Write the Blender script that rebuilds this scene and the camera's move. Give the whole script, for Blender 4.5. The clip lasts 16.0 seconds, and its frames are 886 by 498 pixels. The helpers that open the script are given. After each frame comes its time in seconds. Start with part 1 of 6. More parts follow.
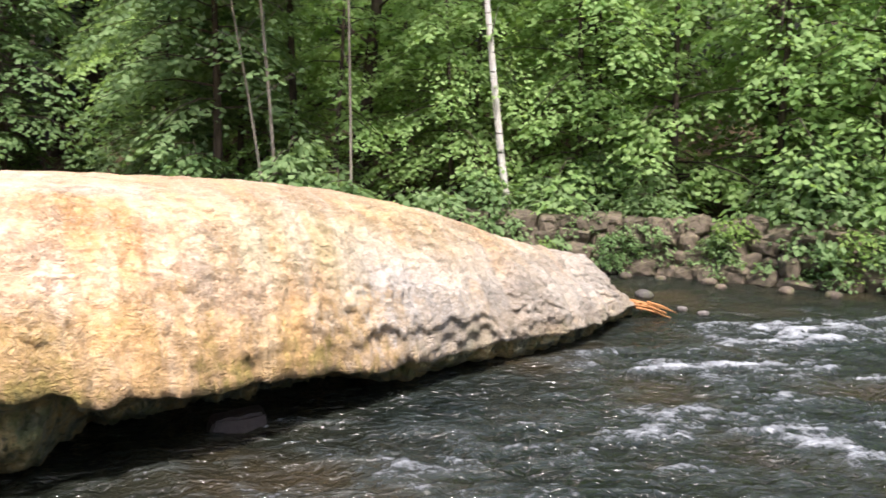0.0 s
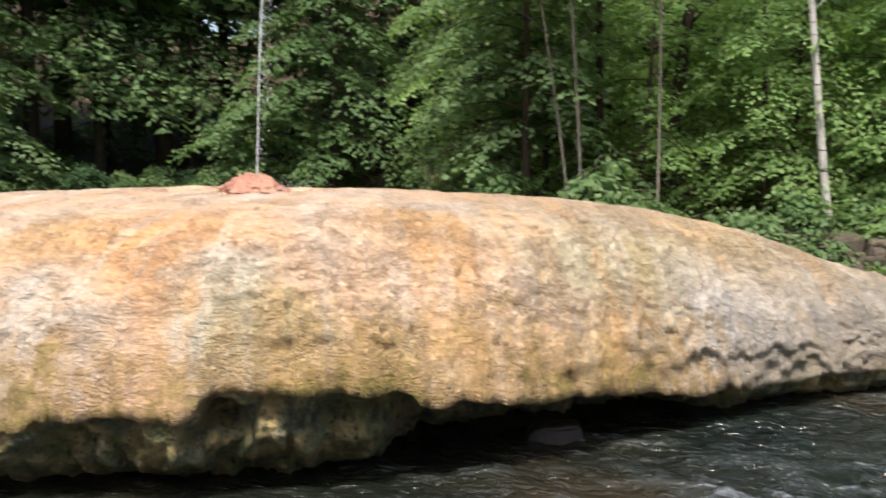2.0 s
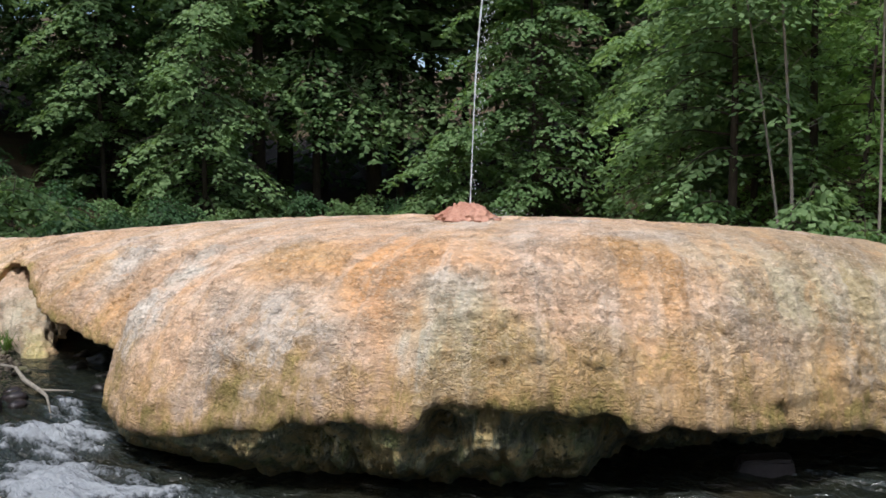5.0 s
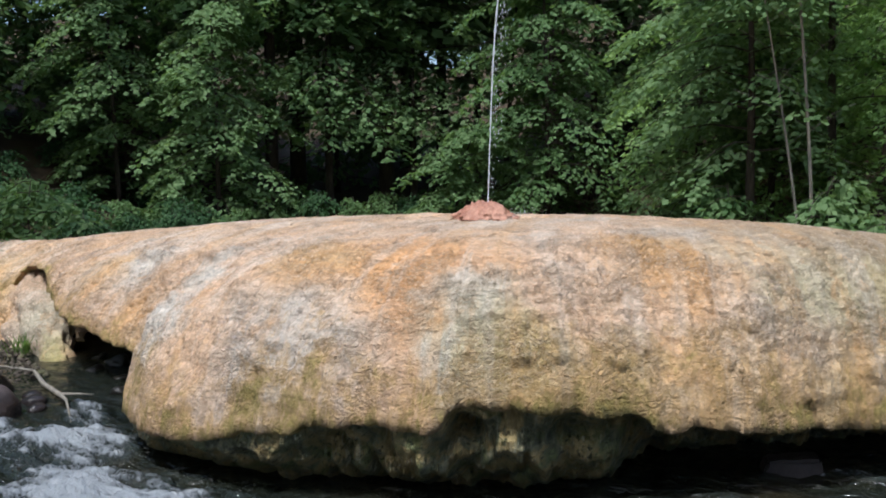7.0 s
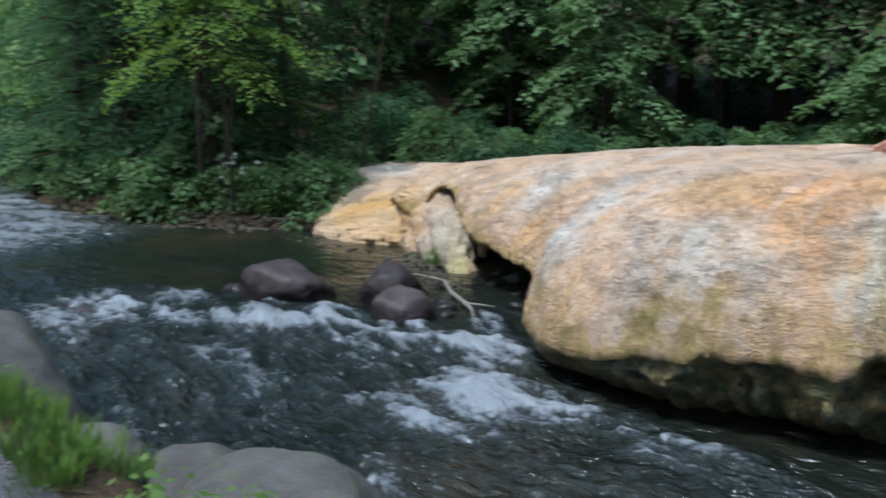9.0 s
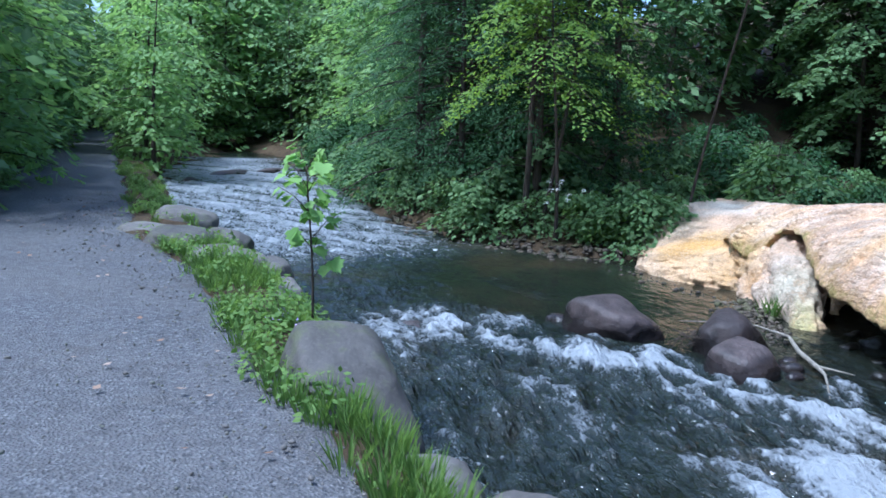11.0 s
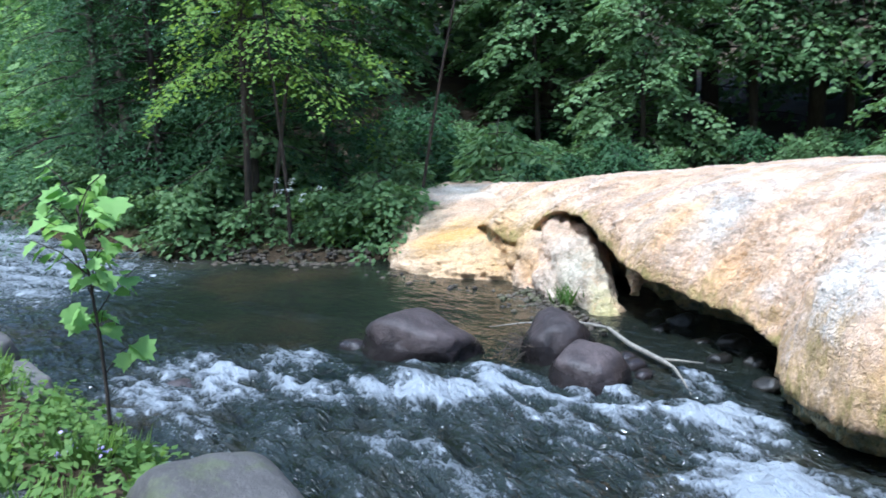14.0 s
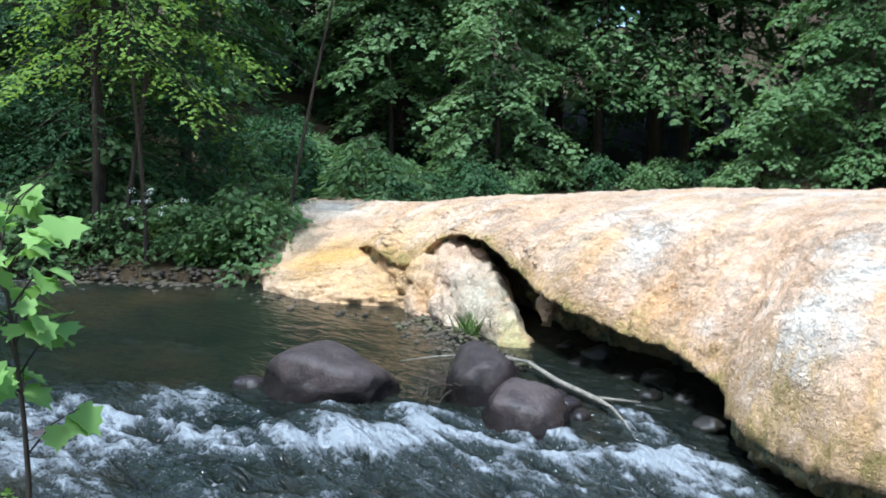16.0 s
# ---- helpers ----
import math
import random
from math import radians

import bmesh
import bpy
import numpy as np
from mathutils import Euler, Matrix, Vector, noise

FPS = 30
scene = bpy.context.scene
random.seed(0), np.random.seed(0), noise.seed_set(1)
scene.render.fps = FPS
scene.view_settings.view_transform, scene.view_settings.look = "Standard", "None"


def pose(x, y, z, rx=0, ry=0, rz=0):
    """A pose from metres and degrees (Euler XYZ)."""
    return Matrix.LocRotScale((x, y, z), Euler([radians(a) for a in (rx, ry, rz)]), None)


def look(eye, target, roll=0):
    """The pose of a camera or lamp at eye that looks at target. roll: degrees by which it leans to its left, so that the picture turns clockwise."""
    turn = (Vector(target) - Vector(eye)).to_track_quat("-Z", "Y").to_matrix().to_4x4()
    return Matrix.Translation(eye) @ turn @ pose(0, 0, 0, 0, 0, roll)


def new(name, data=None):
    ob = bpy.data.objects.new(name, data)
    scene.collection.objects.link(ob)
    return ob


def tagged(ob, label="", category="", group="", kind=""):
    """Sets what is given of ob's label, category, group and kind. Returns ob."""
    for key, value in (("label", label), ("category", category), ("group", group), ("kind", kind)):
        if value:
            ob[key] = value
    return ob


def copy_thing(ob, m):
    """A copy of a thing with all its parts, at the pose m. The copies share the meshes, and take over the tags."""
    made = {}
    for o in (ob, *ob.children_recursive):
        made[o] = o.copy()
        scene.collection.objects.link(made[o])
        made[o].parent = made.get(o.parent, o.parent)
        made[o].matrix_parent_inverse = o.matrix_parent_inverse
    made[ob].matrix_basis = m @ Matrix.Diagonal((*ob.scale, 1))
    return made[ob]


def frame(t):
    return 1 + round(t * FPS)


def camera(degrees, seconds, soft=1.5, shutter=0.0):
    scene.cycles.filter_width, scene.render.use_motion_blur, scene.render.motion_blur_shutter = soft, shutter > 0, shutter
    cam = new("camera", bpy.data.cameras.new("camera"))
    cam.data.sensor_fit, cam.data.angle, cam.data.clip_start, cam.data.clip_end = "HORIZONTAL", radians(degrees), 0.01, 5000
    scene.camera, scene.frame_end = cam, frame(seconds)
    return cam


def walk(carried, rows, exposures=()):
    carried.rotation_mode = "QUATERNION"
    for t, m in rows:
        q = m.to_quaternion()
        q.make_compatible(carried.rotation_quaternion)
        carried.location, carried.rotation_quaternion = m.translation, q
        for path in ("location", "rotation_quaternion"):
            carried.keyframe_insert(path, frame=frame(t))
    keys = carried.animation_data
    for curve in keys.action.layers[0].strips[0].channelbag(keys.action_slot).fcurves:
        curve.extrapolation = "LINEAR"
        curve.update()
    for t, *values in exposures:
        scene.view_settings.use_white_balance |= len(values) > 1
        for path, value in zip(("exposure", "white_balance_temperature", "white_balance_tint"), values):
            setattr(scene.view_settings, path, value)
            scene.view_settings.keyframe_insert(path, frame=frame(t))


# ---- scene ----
cam = camera(53.73, 16.0, 1.6, 0.5)

PATH = [
    (0.0, pose(0.519, 0.254, 2.470, 81.92, -1.45, -32.33)),
    (0.5, pose(0.467, 0.260, 2.467, 81.87, -1.07, -28.87)),
    (1.0, pose(0.385, 0.273, 2.465, 81.54, -0.79, -24.40)),
    (1.5, pose(0.307, 0.283, 2.466, 81.95, -1.22, -19.08)),
    (2.0, pose(0.243, 0.270, 2.468, 82.78, -0.69, -13.47)),
    (2.5, pose(0.186, 0.205, 2.471, 84.62, 0.10, -8.78)),
    (3.0, pose(0.140, 0.152, 2.474, 84.75, 1.25, -6.89)),
    (3.5, pose(0.115, 0.116, 2.482, 84.36, 0.53, -6.80)),
    (4.0, pose(0.100, 0.016, 2.486, 85.80, -0.39, -4.20)),
    (4.5, pose(0.080, -0.068, 2.492, 85.22, -0.26, -1.82)),
    (4.7, pose(0.074, -0.082, 2.495, 84.47, -0.49, -0.95)),
    (6.8, pose(0.010, -0.004, 2.515, 85.01, 0.30, -0.29)),
    (7.0, pose(0.001, -0.001, 2.515, 84.31, 0.40, 0.00)),
    (7.5, pose(-0.025, 0.000, 2.517, 83.07, 0.49, 1.55)),
    (8.0, pose(-0.077, -0.027, 2.514, 81.91, 0.13, 8.44)),
    (8.5, pose(-0.128, -0.060, 2.511, 80.55, 0.56, 16.50)),
    (9.0, pose(-0.209, -0.069, 2.505, 79.93, 0.78, 24.25)),
    (9.5, pose(-0.304, -0.094, 2.502, 80.50, 1.34, 33.08)),
    (10.0, pose(-0.387, -0.054, 2.501, 80.47, -0.31, 42.01)),
    (10.2, pose(-0.412, -0.028, 2.500, 81.29, -1.18, 44.61)),
    (12.3, pose(-1.724, 0.458, 2.489, 81.85, -1.28, 43.59)),
    (12.5, pose(-1.860, 0.498, 2.496, 81.48, 0.36, 42.18)),
    (13.0, pose(-2.161, 0.607, 2.504, 80.08, -0.23, 36.93)),
    (13.5, pose(-2.469, 0.765, 2.519, 80.60, -0.46, 30.87)),
    (14.0, pose(-2.794, 0.877, 2.522, 80.78, 2.15, 21.78)),
    (14.5, pose(-3.098, 1.004, 2.520, 81.26, -0.34, 19.15)),
    (15.0, pose(-3.374, 1.120, 2.515, 79.86, -1.46, 16.89)),
    (15.5, pose(-3.660, 1.232, 2.508, 80.53, 1.14, 11.78)),
    (16.0, pose(-3.871, 1.374, 2.505, 81.70, -0.86, 10.50)),
]
EXPOSURES = [(0.0,1.42,6500,18),(1.0,1.15,6500,17),(2.0,0.82,6500,12),(3.0,0.5,6500,11),(4.7,0.38,6100,11),(7.0,0.3,5700,8),(9.0,0.3,5200,4),(10.2,0.64,4800,8),(12.3,1.22,4650,9),(16.0,1.02,5150,3)]
walk(cam, PATH, EXPOSURES)

# ---------------------------------------------------------------- world and light
world = bpy.data.worlds.new("sky")
scene.world = world
world.use_nodes = True
wn = world.node_tree
sky = wn.nodes.new("ShaderNodeTexSky")
sky.sky_type = "NISHITA"
sky.sun_disc = False
sky.sun_elevation = radians(58)
sky.sun_rotation = radians(205)
sky.air_density, sky.dust_density, sky.ozone_density = 1.0, 3.0, 1.0
wn.links.new(sky.outputs[0], wn.nodes["Background"].inputs[0])
wn.nodes["Background"].inputs[1].default_value = 0.15
sun = new("sun", bpy.data.lights.new("sun", "SUN"))
sun.data.energy, sun.data.angle, sun.data.color = 3.3, radians(6), (1.0, 0.95, 0.87)
sun.matrix_world = look((-2.5, -6.3, 15.5), (0, 0, 0))


# ---------------------------------------------------------------- node helpers
def mat(name, rough=0.8, spec=0.3):
    m = bpy.data.materials.new(name)
    m.use_nodes = True
    b = m.node_tree.nodes["Principled BSDF"]
    b.inputs["Roughness"].default_value = rough
    b.inputs["Specular IOR Level"].default_value = spec
    return m, m.node_tree, b


def node(nt, kind, **values):
    n = nt.nodes.new(kind)
    for k, v in values.items():
        n.inputs[k].default_value = v
    return n


def coords(nt, scale=(1, 1, 1), turn=(0, 0, 0)):
    c = nt.nodes.new("ShaderNodeTexCoord")
    mp = nt.nodes.new("ShaderNodeMapping")
    mp.inputs["Scale"].default_value = scale
    mp.inputs["Rotation"].default_value = turn
    nt.links.new(c.outputs["Object"], mp.inputs[0])
    return mp.outputs[0]


def noise_tex(nt, vec, scale, detail=4.0, rough=0.55, warp=0.0):
    n = node(nt, "ShaderNodeTexNoise", Scale=scale, Detail=detail, Roughness=rough, Distortion=warp)
    nt.links.new(vec, n.inputs["Vector"])
    return n.outputs["Fac"]


def ramp(nt, fac, stops, kind="LINEAR"):
    r = nt.nodes.new("ShaderNodeValToRGB")
    r.color_ramp.interpolation = kind
    e = r.color_ramp.elements
    while len(e) < len(stops):
        e.new(0.5)
    for el, (p, c) in zip(e, stops):
        el.position = p
        el.color = (*c, 1) if len(c) == 3 else c
    nt.links.new(fac, r.inputs[0])
    return r.outputs[0]


def grey(nt, fac, a, b):
    m = node(nt, "ShaderNodeMapRange")
    m.inputs["From Min"].default_value, m.inputs["From Max"].default_value = a, b
    nt.links.new(fac, m.inputs["Value"])
    return m.outputs[0]


def mix(nt, fac, a, b, blend="MIX"):
    m = nt.nodes.new("ShaderNodeMix")
    m.data_type, m.blend_type = "RGBA", blend
    for sock, v in ((m.inputs[0], fac), (m.inputs[6], a), (m.inputs[7], b)):
        if isinstance(v, (float, int)):
            sock.default_value = v
        elif isinstance(v, tuple):
            sock.default_value = (*v, 1)
        else:
            nt.links.new(v, sock)
    return m.outputs[2]


def calc(nt, op, a, b=0.0):
    m = nt.nodes.new("ShaderNodeMath")
    m.operation = op
    for sock, v in zip(m.inputs, (a, b)):
        if isinstance(v, (float, int)):
            sock.default_value = v
        else:
            nt.links.new(v, sock)
    return m.outputs[0]


def bump(nt, b, height, strength=0.4, distance=0.02):
    n = node(nt, "ShaderNodeBump", Strength=strength, Distance=distance)
    nt.links.new(height, n.inputs["Height"])
    nt.links.new(n.outputs[0], b.inputs["Normal"])
    return n


# ---------------------------------------------------------------- materials
# stains of the crust: place, reach, colour, strength
STAINS = [((3.7, 7.6, 1.5), 1.7, (0.47, 0.36, 0.23), 0.75), ((-5.3, 11.1, 0.55), 0.5, (0.57, 0.49, 0.37), 0.8), ((-5.9, 11.7, 0.45), 0.3, (0.52, 0.30, 0.12), 0.7), ((-4.75, 10.35, 0.2), 0.32, (0.46, 0.44, 0.18), 0.75), ((5.6, 8.3, 1.2), 3.4, (0.43, 0.31, 0.19), 0.85), ((-7.2, 12.6, 0.7), 1.4, (0.62, 0.42, 0.22), 0.8), ((-0.4, 6.95, 1.75), 0.95, (0.68, 0.36, 0.16), 0.85), ((-0.9, 6.9, 1.6), 0.6, (0.66, 0.38, 0.18), 0.6),
          ((1.8, 7.15, 1.8), 0.62, (0.46, 0.27, 0.11), 0.8), ((1.85, 6.65, 1.6), 0.5, (0.62, 0.36, 0.17), 0.7),
          ((-1.1, 6.45, 1.25), 0.62, (0.60, 0.53, 0.45), 0.9), ((-1.5, 6.45, 0.95), 0.5, (0.58, 0.52, 0.45), 0.8),
          ((0.2, 6.4, 1.5), 0.33, (0.50, 0.46, 0.38), 0.8), ((0.17, 6.1, 1.22), 0.40, (0.50, 0.46, 0.33), 0.85), ((0.05, 6.0, 0.95), 0.28, (0.55, 0.53, 0.46), 0.8),
          ((0.55, 6.05, 0.95), 0.45, (0.52, 0.40, 0.16), 0.7), ((2.7, 7.2, 1.7), 0.5, (0.58, 0.50, 0.36), 0.6), ((2.95, 6.85, 1.5), 0.45, (0.50, 0.45, 0.30), 0.7),
          ((3.8, 7.2, 1.35), 0.9, (0.45, 0.39, 0.22), 0.7), ((5.0, 7.9, 1.2), 0.9, (0.56, 0.44, 0.25), 0.7),
          ((4.5, 6.95, 0.75), 0.95, (0.58, 0.55, 0.50), 0.9), ((5.7, 7.3, 0.6), 0.95, (0.60, 0.57, 0.52), 0.9), ((7.2, 7.9, 0.7), 1.6, (0.44, 0.39, 0.31), 0.9), ((8.4, 8.5, 0.5), 1.2, (0.42, 0.38, 0.32), 0.95), ((6.0, 8.4, 1.25), 1.3, (0.42, 0.33, 0.20), 0.85),
          ((2.1, 6.15, 0.85), 0.55, (0.58, 0.35, 0.13), 0.8), ((3.0, 6.35, 0.65), 0.4, (0.50, 0.34, 0.14), 0.7), ((1.3, 6.0, 0.85), 0.35, (0.42, 0.33, 0.12), 0.7),
          ((-2.1, 8.1, 1.68), 0.26, (0.66, 0.61, 0.53), 0.75), ((-2.2, 7.65, 1.5), 0.24, (0.66, 0.62, 0.54), 0.8), ((-2.35, 7.4, 1.25), 0.22, (0.66, 0.62, 0.55), 0.85), ((-2.5, 7.4, 1.0), 0.2, (0.64, 0.60, 0.53), 0.8),
          ((-2.85, 8.85, 1.1), 0.28, (0.66, 0.62, 0.56), 0.7), ((-3.5, 10.0, 1.4), 0.4, (0.64, 0.58, 0.50), 0.7), ((-4.0, 10.2, 1.2), 0.45, (0.64, 0.40, 0.19), 0.7),
          ((-3.3, 9.2, 0.95), 0.4, (0.62, 0.36, 0.16), 0.7), ((-1.1, 7.5, 1.8), 0.5, (0.55, 0.36, 0.17), 0.6),
          ((-7.65, 13.2, 0.58), 0.5, (0.58, 0.34, 0.11), 0.9), ((-7.85, 12.75, 0.43), 0.3, (0.55, 0.33, 0.12), 0.7), ((-8.5, 13.9, 0.72), 0.6, (0.62, 0.50, 0.34), 0.7), ((-6.4, 12.1, 0.7), 0.5, (0.62, 0.44, 0.25), 0.6),
          ((-5.0, 10.9, 0.5), 0.6, (0.60, 0.55, 0.42), 0.8), ((-8.4, 15.8, 1.0), 0.9, (0.66, 0.62, 0.54), 0.85), ((-6.6, 12.2, 0.6), 0.45, (0.58, 0.34, 0.11), 0.6)]


def tufa_material():
    m, nt, b = mat("tufa_crust", 0.85, 0.25)
    geo = nt.nodes.new("ShaderNodeNewGeometry")
    v = geo.outputs["Position"]
    big = noise_tex(nt, v, 0.55, 5, 0.6, 0.6)
    col = ramp(nt, big, [(0.30, (0.46, 0.365, 0.285)), (0.42, (0.50, 0.335, 0.22)), (0.52, (0.50, 0.36, 0.255)),
                         (0.62, (0.495, 0.395, 0.31)), (0.72, (0.45, 0.385, 0.325))])
    # ragged patches of deposits
    wob = node(nt, "ShaderNodeTexNoise", Scale=3.2, Detail=5.0, Roughness=0.72)
    nt.links.new(v, wob.inputs["Vector"])
    vm = nt.nodes.new("ShaderNodeVectorMath")
    vm.operation = "MULTIPLY_ADD"
    nt.links.new(wob.outputs["Color"], vm.inputs[0])
    vm.inputs[1].default_value = (0.55, 0.55, 0.55)
    wob2 = node(nt, "ShaderNodeTexNoise", Scale=1.1, Detail=4.0, Roughness=0.6)
    nt.links.new(v, wob2.inputs["Vector"])
    vm2 = nt.nodes.new("ShaderNodeVectorMath")
    vm2.operation = "MULTIPLY_ADD"
    nt.links.new(wob2.outputs["Color"], vm2.inputs[0])
    vm2.inputs[1].default_value = (0.9, 0.9, 0.9)
    nt.links.new(v, vm2.inputs[2])
    nt.links.new(vm2.outputs[0], vm.inputs[2])
    for place, reach, colour, strength in STAINS:
        d = nt.nodes.new("ShaderNodeVectorMath")
        d.operation = "DISTANCE"
        nt.links.new(vm.outputs[0], d.inputs[0])
        d.inputs[1].default_value = (place[0] + 0.725, place[1] + 0.725, place[2] + 0.725)
        f = grey(nt, d.outputs["Value"], reach * 1.25, reach * 0.4)
        col = mix(nt, calc(nt, "MULTIPLY", f, strength), col, tuple((0.80 if place[0] < 3.2 else 0.68) * c for c in colour))
    run = nt.nodes.new("ShaderNodeAttribute")
    run.attribute_name = "run"
    down = node(nt, "ShaderNodeMapping", Scale=(2.1, 0.24, 1.0))
    nt.links.new(run.outputs["Vector"], down.inputs[0])
    flow = noise_tex(nt, down.outputs[0], 1.4, 5, 0.62, 0.35)
    col = mix(nt, calc(nt, "MULTIPLY", grey(nt, flow, 0.53, 0.62), 0.34), col, (0.55, 0.49, 0.42))
    col = mix(nt, calc(nt, "MULTIPLY", grey(nt, flow, 0.47, 0.38), 0.40), col, (0.50, 0.30, 0.145))
    comb = node(nt, "ShaderNodeMapping", Scale=(26.0, 2.2, 1.0))
    nt.links.new(run.outputs["Vector"], comb.inputs[0])
    comb_noise = noise_tex(nt, comb.outputs[0], 1.0, 3, 0.6)
    rust = noise_tex(nt, v, 2.6, 5, 0.7, 0.8)
    col = mix(nt, calc(nt, "MULTIPLY", grey(nt, rust, 0.57, 0.68), 0.4), col, (0.52, 0.28, 0.12))
    # crumbs: lumps of a few centimetres, each of its own tone, with dark gaps where the crust is loose
    warp = node(nt, "ShaderNodeTexNoise", Scale=16.0, Detail=2.0)
    nt.links.new(v, warp.inputs["Vector"])
    wv = nt.nodes.new("ShaderNodeVectorMath")
    wv.operation = "MULTIPLY_ADD"
    nt.links.new(warp.outputs["Color"], wv.inputs[0])
    wv.inputs[1].default_value = (0.06, 0.06, 0.06)
    nt.links.new(v, wv.inputs[2])
    flat = node(nt, "ShaderNodeMapping", Scale=(1.0, 1.0, 1.9))
    nt.links.new(wv.outputs[0], flat.inputs[0])
    lay = flat.outputs[0]
    crumb = node(nt, "ShaderNodeTexVoronoi", Scale=30.0)
    nt.links.new(lay, crumb.inputs["Vector"])
    shade = nt.nodes.new("ShaderNodeSeparateColor")
    nt.links.new(crumb.outputs["Color"], shade.inputs[0])
    loose = noise_tex(nt, v, 2.1, 4, 0.65, 0.4)
    rough_zone = grey(nt, loose, 0.46, 0.60)
    grainy = calc(nt, "ADD", calc(nt, "MULTIPLY", rough_zone, 0.65), 0.3)
    col = mix(nt, calc(nt, "MULTIPLY", calc(nt, "MULTIPLY", grey(nt, shade.outputs[0], 0.45, 1.0), grainy), 0.4), col, (0.64, 0.52, 0.39))
    col = mix(nt, calc(nt, "MULTIPLY", calc(nt, "MULTIPLY", grey(nt, shade.outputs[1], 0.60, 1.0), grainy), 0.28), col, (0.37, 0.205, 0.095))
    gap = calc(nt, "MULTIPLY", grey(nt, crumb.outputs["Distance"], 0.56, 0.80), calc(nt, "MULTIPLY", rough_zone, 0.16))
    col = mix(nt, gap, col, (0.20, 0.125, 0.07))
    speck = noise_tex(nt, lay, 44, 3, 0.65)
    col = mix(nt, calc(nt, "MULTIPLY", calc(nt, "MULTIPLY", grey(nt, speck, 0.60, 0.68), grainy), 0.45), col, (0.24, 0.155, 0.09))
    col = mix(nt, calc(nt, "MULTIPLY", calc(nt, "MULTIPLY", grey(nt, speck, 0.44, 0.35), grainy), 0.55), col, (0.66, 0.55, 0.42))
    ledge = noise_tex(nt, coords(nt, (1, 1, 3.4)), 6.5, 5, 0.72, 0.2)
    col = mix(nt, calc(nt, "MULTIPLY", grey(nt, ledge, 0.63, 0.68), 0.3), col, (0.30, 0.18, 0.09))
    col = mix(nt, calc(nt, "MULTIPLY", grey(nt, ledge, 0.40, 0.34), 0.25), col, (0.55, 0.47, 0.38))
    purple = calc(nt, "MULTIPLY", grey(nt, noise_tex(nt, coords(nt, (1, 1, 2.4)), 9, 4, 0.7), 0.56, 0.62), grey(nt, noise_tex(nt, v, 0.9, 3), 0.54, 0.64))
    col = mix(nt, calc(nt, "MULTIPLY", purple, 0.3), col, (0.19, 0.16, 0.19))
    # ochre and algae along the rim, in ragged spots
    rim = nt.nodes.new("ShaderNodeAttribute")
    rim.attribute_name = "rim"
    drip = noise_tex(nt, coords(nt, (2.012, 2.085, 1.063)), 2.6, 5, 0.75, 0.4)
    patch = noise_tex(nt, v, 1.3, 5, 0.65)
    wet = calc(nt, "ADD", calc(nt, "MULTIPLY", rim.outputs["Fac"], 0.36), calc(nt, "ADD", calc(nt, "MULTIPLY", drip, 0.75), calc(nt, "MULTIPLY", patch, 0.6)))
    col = mix(nt, calc(nt, "MULTIPLY", grey(nt, wet, 0.86, 1.0), 0.75), col, (0.40, 0.265, 0.125))
    col = mix(nt, calc(nt, "MULTIPLY", grey(nt, wet, 0.99, 1.1), 0.75), col, (0.23, 0.19, 0.06))
    col = mix(nt, calc(nt, "MULTIPLY", grey(nt, wet, 1.12, 1.22), 0.8), col, (0.07, 0.075, 0.035))
    # the grey, cement-like crust of the tail
    for place, reach in (((4.9, 6.95, 0.62), 0.55), ((5.9, 7.3, 0.55), 0.75), ((7.0, 7.7, 0.5), 0.85), ((8.2, 8.25, 0.45), 1.0)):
        d = nt.nodes.new("ShaderNodeVectorMath")
        d.operation = "DISTANCE"
        nt.links.new(vm.outputs[0], d.inputs[0])
        d.inputs[1].default_value = (place[0] + 0.725, place[1] + 0.725, place[2] + 0.725)
        col = mix(nt, calc(nt, "MULTIPLY", grey(nt, d.outputs["Value"], reach * 1.3, reach * 0.5), 0.68), col, (0.26, 0.243, 0.215))
    bright = node(nt, "ShaderNodeHueSaturation", Value=1.2, Saturation=1.05)
    tone = node(nt, "ShaderNodeMapRange")
    tone.inputs["To Min"].default_value, tone.inputs["To Max"].default_value = 1.00, 1.40
    nt.links.new(shade.outputs[2], tone.inputs["Value"])
    nt.links.new(tone.outputs[0], bright.inputs["Value"])
    nt.links.new(col, bright.inputs["Color"])
    nt.links.new(bright.outputs[0], b.inputs["Base Color"])
    # flakes with broken edges, thin where the crust is smooth
    flakes = calc(nt, "ADD", grey(nt, noise_tex(nt, lay, 11, 5, 0.68), 0.38, 0.60), calc(nt, "MULTIPLY", grey(nt, noise_tex(nt, lay, 27, 4, 0.7), 0.38, 0.62), 0.8))
    h = calc(nt, "ADD", calc(nt, "MULTIPLY", flakes, calc(nt, "ADD", calc(nt, "MULTIPLY", rough_zone, 0.22), 0.10)), calc(nt, "MULTIPLY", noise_tex(nt, lay, 55, 3, 0.7), 0.32))
    h = calc(nt, "SUBTRACT", h, calc(nt, "MULTIPLY", crumb.outputs["Distance"], calc(nt, "MULTIPLY", grainy, 0.38)))
    h = calc(nt, "SUBTRACT", h, calc(nt, "MULTIPLY", grey(nt, ledge, 0.58, 0.64), 0.3))
    h = calc(nt, "ADD", h, calc(nt, "MULTIPLY", calc(nt, "MULTIPLY", comb_noise, rim.outputs["Fac"]), 0.5))
    bump(nt, b, h, 1.0, 0.06)
    return m


